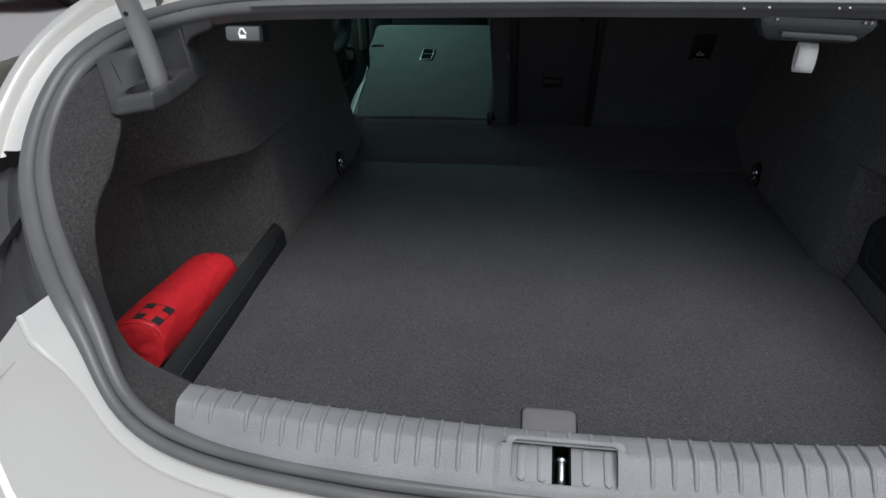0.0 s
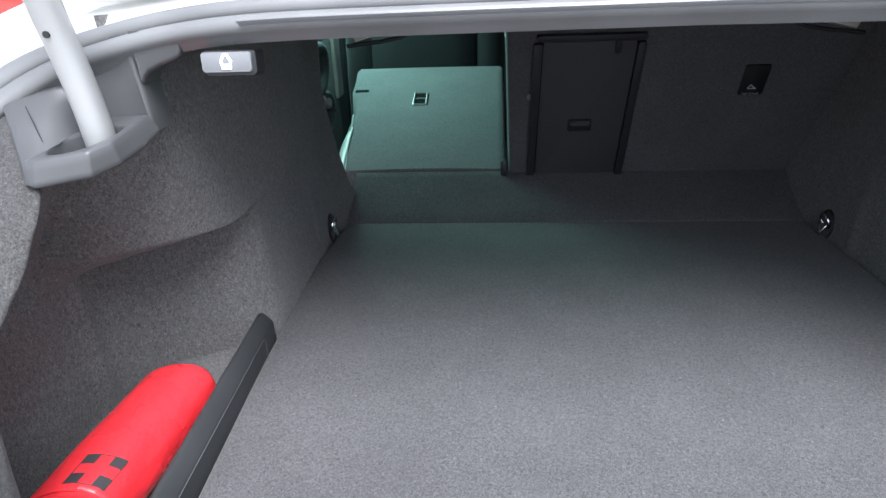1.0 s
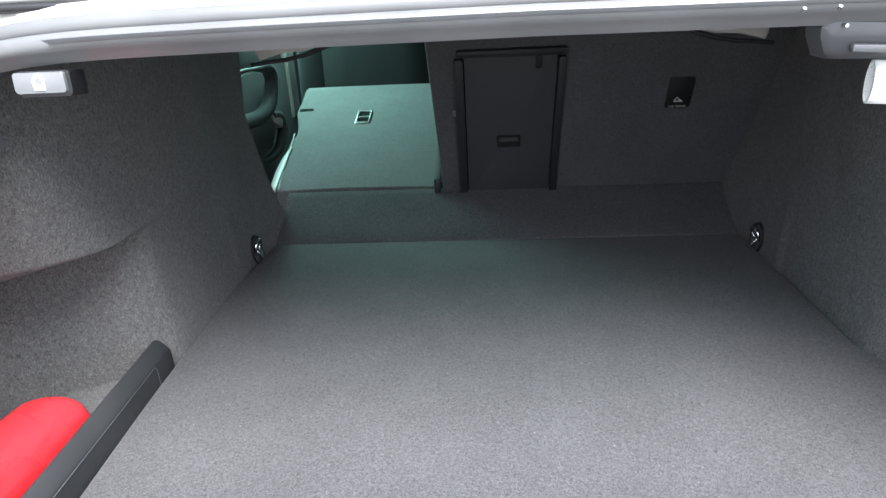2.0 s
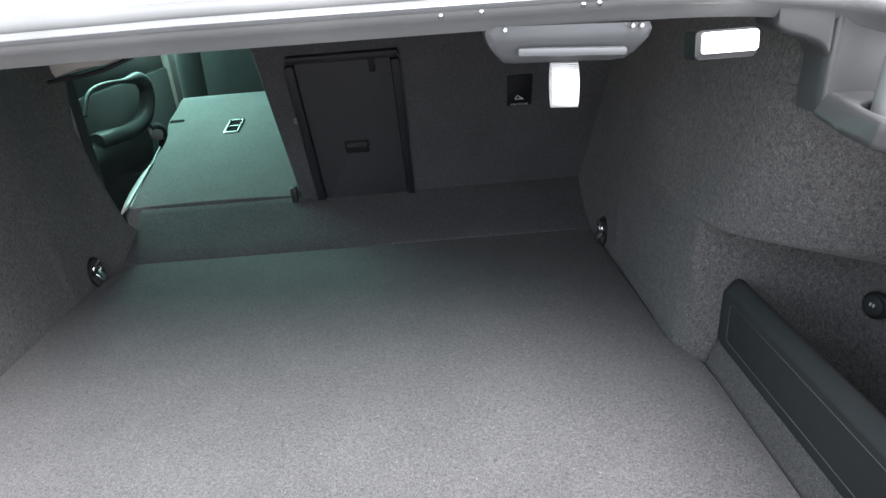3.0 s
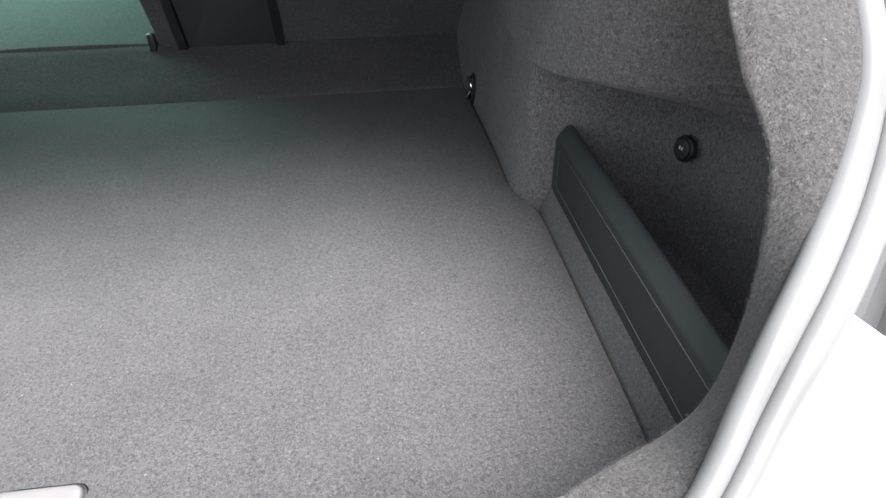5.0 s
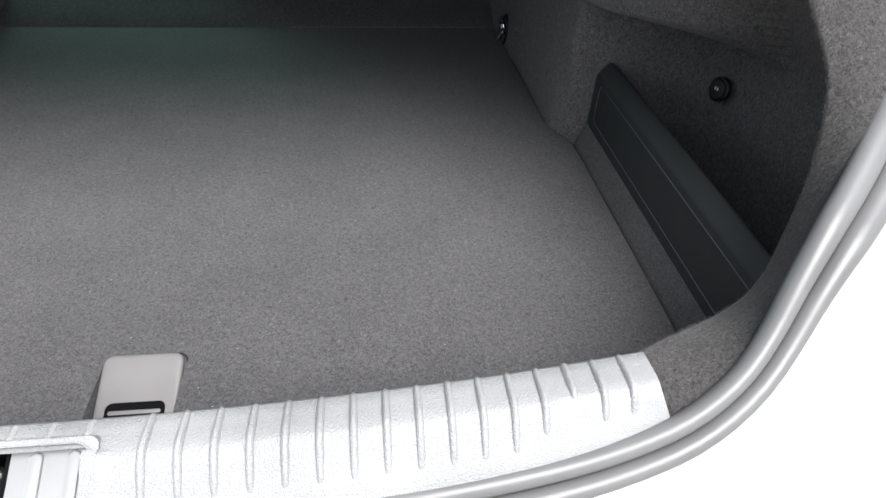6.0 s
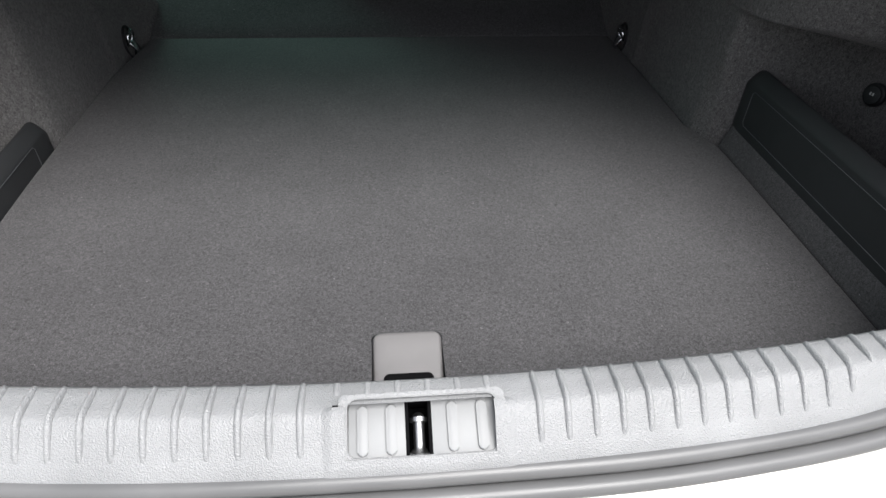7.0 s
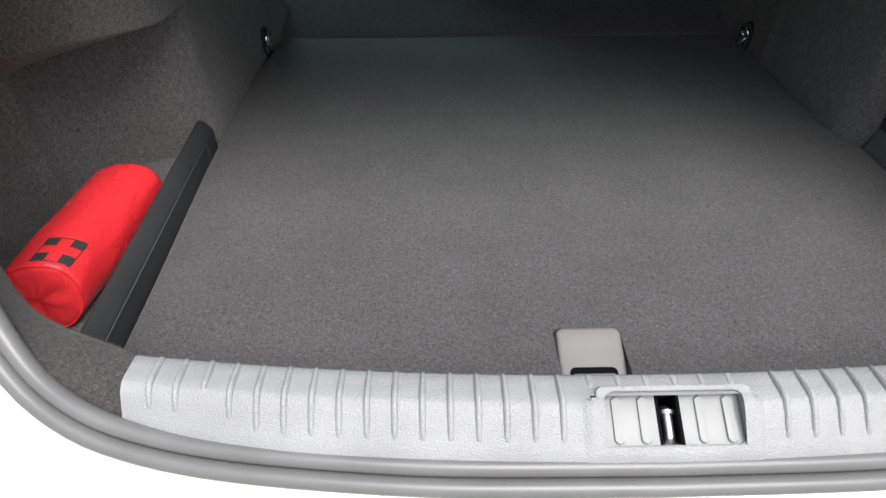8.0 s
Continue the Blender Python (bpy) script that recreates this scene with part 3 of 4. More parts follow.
def build_body():
    """Painted body round the opening: a flange beside the seal, a crease and the outer skin."""
    n = len(LOOP)
    b = thing("rear_body", "silver painted rear body of a car, round the open boot", "car body", "structure")
    bottom = sorted([i for i in range(n) if LOOP[i][2] < 0.258 and LOOP[i][1] < 1.25], key=lambda i: LOOP[i][0])
    rows = []
    for i in bottom:
        wide = 0.36 + 0.64 * sstep(0.155, 0.235, LOOP[i][2])
        prof = [(0.030, -0.030), (0.0355, -0.019), (0.040, -0.0175)]
        prof += [(0.040 + (o - 0.040) * wide, h) for o, h in ((0.060, -0.0185), (0.080, -0.0195), (0.0832, -0.0178), (0.0865, -0.0185), (0.090, -0.023))]
        prof += [(0.040 + 0.05 * wide + (o - 0.09), h) for o, h in ((0.12, -0.036), (0.15, -0.048))] + [(0.215, -0.075), (0.221, -0.084)]
        rows.append([off(i, o, h) for o, h in prof])
    v, f = grid(rows)
    obj("rear_panel", v, f, M_PAINT, b, angle=20)
    sweep("bumper", [(0.212, -0.095), (0.219, -0.088), (0.232, -0.084), (0.25, -0.09), (0.33, -0.15), (0.36, -0.26), (0.35, -0.5)], M_PAINT, b, pick=bottom)
    for sgn in (-1, 1):
        side = sorted([i for i in range(n) if 0.25 <= LOOP[i][2] < 0.365 and (LOOP[i][0] - CX) * sgn > 0.5], key=lambda i: LOOP[i][2])
        sweep("lamp_well", [(0.030, -0.030), (0.0355, -0.019), (0.052, -0.026), (0.058, -0.042), (0.085, -0.058), (0.088, -0.052), (0.092, -0.055), (0.14, -0.075), (0.20, -0.09)], M_BRACKET, b, "dark grey plastic lining of the tail lamp well", pick=side)
        i0 = side[len(side) // 3]
        c0 = LOOP[i0] + OUT[i0] * 0.072 + FACE[i0] * -0.0505
        tube("bolt_hole", [c0, c0 + FACE[i0] * 0.0015], 0.003, M_BLACK, b, 10)
        corner = [i for i in range(n) if LOOP[i][2] >= 0.352 and (LOOP[i][0] - CX) * sgn > 0.452]
        rows = []
        for i in corner:
            deep = sstep(0.54, 0.64, abs(LOOP[i][0] - CX))
            prof = [(0.030, -0.030), (0.0355, -0.019), (0.052, -0.020), (0.066, -0.016), (0.070, -0.018), (0.074, -0.028), (0.084, -0.030), (0.088, -0.020 - 0.006 * (1 - deep))]
            if deep > 0.02:
                prof += [(0.094, -0.016), (0.108, -0.018), (0.12, -0.028), (0.12 + 0.03 * deep, -0.028 - 0.06 * deep), (0.12 + 0.05 * deep, -0.03 - 0.27 * deep)]
            else:
                prof += [(0.088, -0.027)] * 5
            rows.append([off(i, o, h) for o, h in prof])
        v, f = grid(rows)
        obj("quarter_panel", v, f, M_PAINT, b, angle=35)
    top = sorted([i for i in range(n) if abs(LOOP[i][0] - CX) < 0.47 and LOOP[i][2] > 0.45], key=lambda i: LOOP[i][0])
    sweep("rear_deck", [(0.030, -0.030), (0.0355, -0.019), (0.050, -0.018), (0.060, -0.017), (0.066, -0.024), (0.076, -0.026)], M_PAINT, b, pick=top)
    # steel edge under the upper lip
    rows = []
    for i in [i for i in top if abs(LOOP[i][0] - CX) < 0.415]:
        p = LOOP[i]
        rows.append([p + OUT[i] * 0.004 + FACE[i] * -0.006, p + (0, -0.006, 0.0045), p + (0, 0.001, 0.003), p + (0, 0.012, 0.004), p + (0, 0.05, 0.009)])
    v, f = grid(rows)
    obj("inner_flange", v, f, M_GREY, b, "grey steel flange under the opening's upper edge")
    for x, dy in ((0.207, -0.012), (0.237, -0.004), (0.31, -0.010), (0.322, -0.008)):
        tube("spot_weld", [(x, 1.4235 + dy, 0.496), (x, 1.4215 + dy, 0.4985)], 0.0016, M_STEEL, b, 8)


def build_rear_window():
    w = thing("window_1", "rear window with a dark border and a bright lower strip", "window", "structure")

    def at(u, t):
        return (CX + u * (1 - 0.12 * t), 1.512 + 0.9 * t - 0.03 * (u / 0.6) ** 2 + 0.012, 0.534 + 0.36 * t)

    rows = [[at(u, t) for u in np.linspace(-0.59, 0.59, 14)] for t in np.linspace(0, 1, 8)]
    v, f = grid(rows)
    obj("pane", v, f, M_REARGLASS, w)
    for nm, dy, z, r, mat in (("lower_gap", -0.006, 0.524, 0.004, M_BLACK), ("lower_strip", 0.0, 0.5315, 0.0042, M_ARM)):
        tube(nm, [(CX + u, 1.512 + dy - 0.03 * (u / 0.6) ** 2, z) for u in np.linspace(-0.59, 0.59, 14)], r, mat, w, 8)


# ---- things ----
def build_hinge(side):
    c = thing("hinge_cover", "dark grey plastic cover round the boot lid arm", "hinge cover", group="hinge covers")

    def P(x, y, z):
        if side > 0:
            return (x, y, z)
        return (2 * CX - x - 0.006 - 0.06 * max(0.0, z - 0.41), y, z + 0.004)

    # ledge with the arm's hole: flat top, chamfered flanks, hollow below
    top = [(.5205, 1.445), (.520, 1.412), (.5205, 1.377), (.531, 1.3575), (.577, 1.3485), (.5865, 1.353), (.5825, 1.371), (.578, 1.386), (.583, 1.437), (.555, 1.450)]
    low = [(.5135, 1.449, .396), (.5135, 1.413, .3895), (.518, 1.380, .3845), (.532, 1.3555, .381), (.578, 1.3415, .3765), (.5885, 1.3475, .3765), (.590, 1.37, .380), (.590, 1.386, .385), (.586, 1.440, .390), (.555, 1.455, .394)]
    ztop = lambda x, y: 0.4028 + 0.12 * (y - 1.385) - 0.09 * (x - 0.55)
    hc, axis, across = np.array((0.552, 1.3915)), np.array((-0.45, 0.893)), np.array((0.893, 0.45))
    rows = []
    for i in range(len(top)):
        j = (i + 1) % len(top)
        for t in (0.0, 0.06, 0.3, 0.5, 0.7, 0.94):
            p = np.array(top[i]) * (1 - t) + np.array(top[j]) * t
            lo = np.array(low[i]) * (1 - t) + np.array(low[j]) * t
            d = p - hc
            w = math.atan2((d @ across) / 0.0225, (d @ axis) / 0.0345)
            h = hc + axis * 0.0345 * math.cos(w) + across * 0.0225 * math.sin(w)
            n = (hc - p) / np.linalg.norm(hc - p)
            z, zh = ztop(*p), ztop(*h)
            e = np.array((*p, z))
            q = [(*(h + (hc - h) * 0.97), zh - 0.021), (*h, zh - 0.020), (*h, zh - 0.0025), (*(h + (p - h) * 0.05), zh - 0.0006), (*(h + (p - h) * 0.14), zh),
                 (*(p + n * 0.003), z + 0.0003), (*(p + n * 0.0012), z - 0.0004), tuple(e + (lo - e) * 0.10), tuple(e + (lo - e) * 0.45), tuple(e + (lo - e) * 0.82), tuple(lo),
                 (lo[0] + n[0] * 0.002, lo[1] + n[1] * 0.002, lo[2] - 0.0028), (lo[0] + n[0] * 0.005, lo[1] + n[1] * 0.005, lo[2] - 0.003), (lo[0] + n[0] * 0.009, lo[1] + n[1] * 0.009, lo[2] + 0.006)]
            rows.append([P(*c3) for c3 in q])
    v, f = grid(rows, closed_u=True)
    obj("ledge", v, f, M_BRACKET, c, angle=50)
    # upright shell above the ledge: outer panel, back, inner corner turned to the felt
    foot = [(.5925, 1.357, .374), (.5905, 1.351, .3765), (.5895, 1.3505, .3785), (.586, 1.356, .390), (.5815, 1.371, .3965), (.577, 1.386, .4005), (.574, 1.41, .402), (.569, 1.435, .404), (.556, 1.4465, .406), (.540, 1.448, .409),
            (.5245, 1.4468, .412), (.5195, 1.4445, .4115), (.5175, 1.4455, .402), (.5165, 1.4485, .3955), (.5165, 1.456, .3945), (.518, 1.485, .3945)]
    head = [(.6365, 1.416, .425), (.6340, 1.409, .427), (.6325, 1.4095, .429), (.629, 1.416, .434), (.618, 1.434, .445), (.606, 1.445, .452), (.595, 1.450, .457), (.583, 1.453, .464), (.562, 1.453, .474), (.541, 1.453, .480),
            (.528, 1.4485, .482), (.524, 1.4475, .482), (.5215, 1.4485, .482), (.5195, 1.4515, .482), (.5195, 1.457, .482), (.520, 1.485, .482)]
    rows = [[P(*(np.array(a) + (np.array(b) - np.array(a)) * t)) for a, b in zip(foot, head)] for t in np.linspace(0, 1.04, 11)]
    v, f = grid(rows)
    obj("upright", v, f, M_BRACKET, c, angle=50)
    tube("joint", [P(.5862, 1.3815, .4040), P(.6084, 1.4045, .4305)], 0.0005, M_BLACK, c, 6)
    rows = []
    for x, zb in ((.5165, .440), (.5130, .447), (.508, .4515), (.495, .457), (.483, .4605), (.476, .4635), (.4725, .4675), (.4720, .472)):
        rows.append([P(x, 1.446, 0.4885), P(x, 1.4455, zb + 0.004), P(x, 1.4475, zb + 0.001), P(x, 1.452, zb), P(x, 1.485, zb + 0.002)])
    v, f = grid(rows)
    f.append(tuple(range(7 * 5, 8 * 5)))
    obj("ear", v, f, M_BRACKET, c, angle=50)

    a = thing("lid_arm", "silver painted steel boot lid hinge arm", "hinge arm", group="lid arms")
    pts = smooth_curve([P(.5495, 1.409, .385), P(.5515, 1.409, .422), P(.5535, 1.406, .47), P(.554, 1.399, .51), P(.5505, 1.384, .57), P(.553, 1.343, .66), P(.558, 1.258, .75), P(.563, 1.108, .82)], 44)
    tube("arm", pts, 0.0147, M_ARM, a, 24, 0.92, ref=(1.0, 0.0, 0.0))
    tube("bolt_hole", [P(.5535, 1.3885, .493), P(.5535, 1.3865, .493)], 0.003, M_BLACK, a, 12)


def build_divider(side):
    d = thing("pocket_divider", "black plastic divider panel in front of the side pocket", "divider", group="pocket dividers")
    if side < 0:
        y0, y1, top, bot, u, r = 1.19, 1.703, 0.049, -0.013, 0.528, 0.024
    else:
        y0, y1, top, bot, u, r = 1.165, 1.675, 0.130, -0.03, 0.5535, 0.03

    def X(o, y):
        return CX + side * (u + o - (0.022 * (1.68 - y) if side < 0 else 0.0))

    prof = [(0.0, bot), (0.0, top - 0.019), (0.0005, top - 0.0165), (0.0022, top - 0.0135), (0.012, top - 0.0025), (0.0145, top - 0.0006), (0.017, top), (0.0195, top - 0.001), (0.022, top - 0.005), (0.023, top - 0.012), (0.023, bot)]
    rows = []
    for y in np.r_[np.linspace(y0, y1 - r, 12), y1 - r + r * np.sin(np.linspace(0.15, 1.5, 9))]:
        k = max(0.0, (y - (y1 - r)) / r)
        drop = r * (1 - math.sqrt(max(0.0, 1 - k * k)))
        rows.append([(X(o + 0.3 * drop * (1 - o / 0.023), y), y, max(bot, z - drop * sstep(bot, top, z))) for o, z in prof])
    v, f = grid(rows)
    f.append(tuple(range((len(rows) - 1) * len(prof), len(rows) * len(prof))))
    obj("panel", v, f, M_DIVIDER, d, angle=45)
    z1, z0, ye = (top - 0.027, top - 0.084, 1.637) if side > 0 else (top - 0.019, top - 0.062, 1.645)
    o = -0.0003
    pts = [(X(o, y), y, z) for y, z in ((y0, z1), (ye - 0.005, z1), (ye, z1 - 0.005), (ye, z0 + 0.005), (ye - 0.005, z0), (y0, z0))]
    tube("scored_line", pts, 0.0005, M_LINE, d, 6, label="thin pale outline")


def build_first_aid_bag():
    b = thing("first_aid_bag", "red nylon first aid roll bag lying in the side pocket", "first aid bag")
    r, length = 0.0455, 0.228
    near, far = Vector((-0.611, 1.294, 0.029)), Vector((-0.589, 1.522, 0.030))

    def skin(a, s, k=1.0, lift=0.0):
        c = near.lerp(far, s)
        sq = (abs(math.cos(a)) ** 4 + abs(math.sin(a)) ** 4) ** -0.08
        w = 1 + 0.03 * noise.noise((2.5 * math.cos(a), 2.5 * math.sin(a), s * 4)) + 0.012 * noise.noise((8 * math.cos(a), 8 * math.sin(a), s * 9))
        w += 0.02 * math.sin(math.pi * s) + 0.010 * math.exp(-((s - 0.02) / 0.03) ** 2) * math.sin(9 * a + 2 * math.sin(2 * a))
        ln = 0.007 * noise.noise((4 * math.cos(a) * k, 4 * math.sin(a) * k, 2)) * (1 - k) if s < 0.1 else 0
        rr = r * k * w * sq + lift
        return (c.x + rr * math.cos(a), c.y + ln + 0.010 * math.cos(a) * k + 0.2 * (1 - s) * rr * math.sin(a), c.z + rr * 0.96 * math.sin(a))

    ends = [(-0.006, 0.15), (-0.01, 0.4), (-0.012, 0.65), (-0.008, 0.85), (0.0, 0.94), (0.012, 0.985), (0.03, 1.0)]
    ys = ends + [(s, 1.0) for s in np.linspace(0.08, 0.93, 18)] + [(0.965, 0.985), (0.985, 0.94), (1.0, 0.8), (1.005, 0.4)]
    rows = [[skin(a, s, k) for a in np.linspace(0, 2 * math.pi, 44, endpoint=False)] for s, k in ys]
    v, f = grid(rows, closed_v=True)
    f.append(tuple(range(44)))
    f.append(tuple(range((len(rows) - 1) * 44, len(rows) * 44)))
    obj("roll", v, f, M_RED, b)
    tube("seam", [skin(a, 0.0, 0.965) for a in np.linspace(0, 2 * math.pi, 49)], 0.0014, M_RED, b, 6, cap=False)
    # dark corner marks and thin outline that leave a red cross
    mid, da, ds = radians(66), radians(16.5), 0.0138 / length
    for iu in (-1, 1):
        for iv in (-1, 1):
            rows = [[skin(mid + (iu + p) * da, 0.122 + (iv + q) * ds, 1.0, 0.0012) for p in np.linspace(-0.5, 0.5, 6)] for q in np.linspace(-0.5, 0.5, 5)]
            v, f = grid(rows)
            obj("printed_mark", v, f, M_PRINT, b)
    ring = [(-1.5, -1.5), (-1.5, 1.5), (1.5, 1.5), (1.5, -1.5), (-1.5, -1.5)]
    pts = []
    for (p0, q0), (p1, q1) in zip(ring[:-1], ring[1:]):
        for t in np.linspace(0, 1, 8, endpoint=False):
            pts.append(skin(mid + (p0 + (p1 - p0) * t) * da, 0.122 + (q0 + (q1 - q0) * t) * ds, 1.0, 0.0008))
    tube("printed_outline", pts + pts[:1], 0.0005, M_PRINT, b, 5)


def build_ring(side):
    g = thing("lashing_eye", "chrome lashing eye folded into a black oval recess", "lashing eye", group="lashing eyes")
    y0, z0 = 2.090, 0.017
    u = wall_u(y0, 0.03, side)

    def Q(a, b, d):
        # a along the car, b up, d off the wall
        return (CX + side * (u + 0.002 * b / 0.03 - d), y0 + a, z0 + b)

    outline = []
    for k in range(32):
        w = 2 * math.pi * k / 32
        a, b = 0.0265 * math.cos(w), 0.036 * math.sin(w)
        if b < 0:
            a *= 1 - 0.7 * (-b / 0.036) ** 1.6
        outline.append((a, b))
    rows = [[Q(a, b, -0.002), Q(a, b, 0.0035), Q(a * 0.95, b * 0.96, 0.005), Q(a * 0.86, b * 0.89, 0.0045), Q(a * 0.8, b * 0.84, 0.0), Q(a * 0.4, b * 0.4, -0.001), Q(0, 0, -0.001)] for a, b in outline]
    v, f = grid(rows, closed_u=True)
    obj("recess", v, f, M_BLACK, g, angle=40)
    pts = [Q(0.0155 * math.cos(w), 0.010 + 0.0165 * math.sin(w), 0.006 + 0.005 * math.sin(w)) for w in np.linspace(-0.5, math.pi + 0.5, 24)]
    tube("ring", pts, 0.0036, M_CHROME, g, 12)
    rows = []
    for t in np.linspace(0, 1, 10):
        w = 0.0125 - 0.004 * t
        b = 0.008 - 0.034 * t
        d = 0.006 + 0.010 * math.sin(math.pi * t * 0.75)
        rows.append([Q(-w, b, d - 0.002), Q(-w * 0.75, b, d), Q(w * 0.75, b, d), Q(w, b, d - 0.002)])
    v, f = grid(rows)
    obj("tongue", v, f, M_CHROME, g, "chrome tongue").modifiers.new("thick", "SOLIDIFY").thickness = 0.002


def build_tab():
    t = thing("floor_handle", "grey plastic lift handle in a dark surround on the floor", "lift handle")
    m = pose(0.0140, 1.2180, -0.0230, 20, 0, 0)
    from_bm("surround", pad_bm(0.0775, 0.100, 0.0095, [(0, -0.021), (0, 0.0085), (0.0004, 0.0098), (0.0014, 0.0104), (0.004, 0.0098)], m), M_BLACK, t, "black plastic surround", angle=50)
    from_bm("grip", pad_bm(0.0728, 0.0953, 0.0085, [(0, 0.006), (0, 0.0135), (0.0003, 0.0148), (0.0011, 0.0159), (0.0024, 0.0165), (0.005, 0.0168), (0.014, 0.0170)], m), M_TAB, t, angle=50)
    # no hole is cut: a near-black slab gives the opening's shade
    from_bm("finger_slot", prism_bm(rounded(0.052, 0.030, 0.006, 6), 0.0012, 0.0004, 1, m @ pose(0, -0.0145, 0.0164)), M_GAP, t, "finger slot, a flat slab in shade black")
    from_bm("slot_lip", prism_bm(rounded(0.046, 0.004, 0.0018, 4), 0.0024, 0.0008, 2, m @ pose(0, -0.009, 0.0164)), M_TAB, t)
    box("well", (0.0138, 1.184, -0.075), (0.092, 0.172, 0.004), M_GAP, t, 0.0)
    for x, y, sx, sy in ((-0.0262, 1.184, 0.004, 0.172), (0.0538, 1.184, 0.004, 0.172), (0.0138, 1.2665, 0.084, 0.004)):
        box("well_side", (x, y, -0.038), (sx, sy, 0.072), M_FLOOR, t, 0.0)


def build_lamp(side):
    l = thing("boot_lamp", "small boot lamp in a dark housing, %s" % ("lit white" if side > 0 else "with a glowing lid symbol"), "boot lamp", group="boot lamps")
    x, y, z = (0.431 if side > 0 else -0.4155), 1.437, (0.460 if side > 0 else 0.4645)
    m = pose(x, y, z, 84, 0, 0)
    from_bm("housing", prism_bm(rounded(0.049, 0.022, 0.003), 0.022, 0.002, 2, m @ pose(-0.002 * side, -0.001, -0.0235)), M_BLACK, l)
    if side > 0:
        from_bm("lens", prism_bm(rounded(0.043, 0.0155, 0.002), 0.004, 0.0012, 2, m @ pose(0, 0.0005, -0.002)), M_LENS, l, "glowing white lens")
    else:
        from_bm("lens", prism_bm(rounded(0.046, 0.0175, 0.002), 0.004, 0.0012, 2, m @ pose(0, 0, -0.002)), M_GREY, l, "grey switch face")
        pts = [(-0.0042, -0.003), (-0.0046, 0.001), (-0.0018, 0.0062), (0.001, 0.0062), (0.0046, 0.0005), (0.0046, -0.003), (-0.0042, -0.003)]
        tube("symbol", [m @ Vector((a, b, 0.0024)) for a, b in pts], 0.0013, M_ICON, l, 6)
        tube("symbol", [m @ Vector((a, b, 0.0024)) for a, b in [(-0.0042, -0.0052), (0.0046, -0.0052)]], 0.0014, M_ICON, l, 6)


def build_release():
    at = pose(0.307, 1.45, 0.475, 0, 2.5, 0) @ pose(-0.309, -1.442, -0.484)
    r = thing("seat_release_unit", "grey plastic pull unit with a white strap loop under the shelf", "release handle")
    # shallow tray, wide above and narrower below
    rows = []
    for z, y, w in ((0.491, 1.437, 0.064), (0.486, 1.436, 0.066), (0.479, 1.438, 0.064), (0.468, 1.444, 0.056), (0.462, 1.45, 0.05), (0.46, 1.46, 0.046)):
        rows.append([(0.309 - w, y + 0.03, z), (0.309 - w, y + 0.004, z), (0.309 - w + 0.006, y, z), (0.309 + w - 0.006, y, z), (0.309 + w, y + 0.004, z), (0.309 + w, y + 0.03, z)])
    v, f = grid(rows)
    obj("tray", v, f, M_TRAY, r, angle=35)
    box("grip", (0.312, 1.438, 0.4705), (0.087, 0.008, 0.007), M_TRAY, r, 0.0025, (0, 1, 0))
    for x in (0.258, 0.357, 0.364):
        tube("screw", [(x, 1.44, 0.489), (x, 1.431, 0.489)], 0.0016, M_STEEL, r, 10)
    # strap loop
    rows = []
    for k in range(25):
        a = 2 * math.pi * k / 24
        yy, zz = 1.452 + 0.007 * math.sin(a), 0.4425 + 0.0185 * math.cos(a)
        rows.append([(0.298 + 0.002 * (1 - math.cos(a)) * 0.4, yy, zz), (0.3205 + 0.002 * (1 - math.cos(a)) * 0.4, yy, zz + 0.001 * math.sin(3 * a))])
    v, f = grid(rows)
    s = obj("strap", v, f, M_WHITE, r, "white woven strap loop")
    sm = s.modifiers.new("thick", "SOLIDIFY")
    sm.thickness = 0.0015
    r.matrix_world = at


def seat_plane(z):
    """The upright seat back's rear face: y for a height."""
    return 2.308 - 0.4 * (z - 0.05)


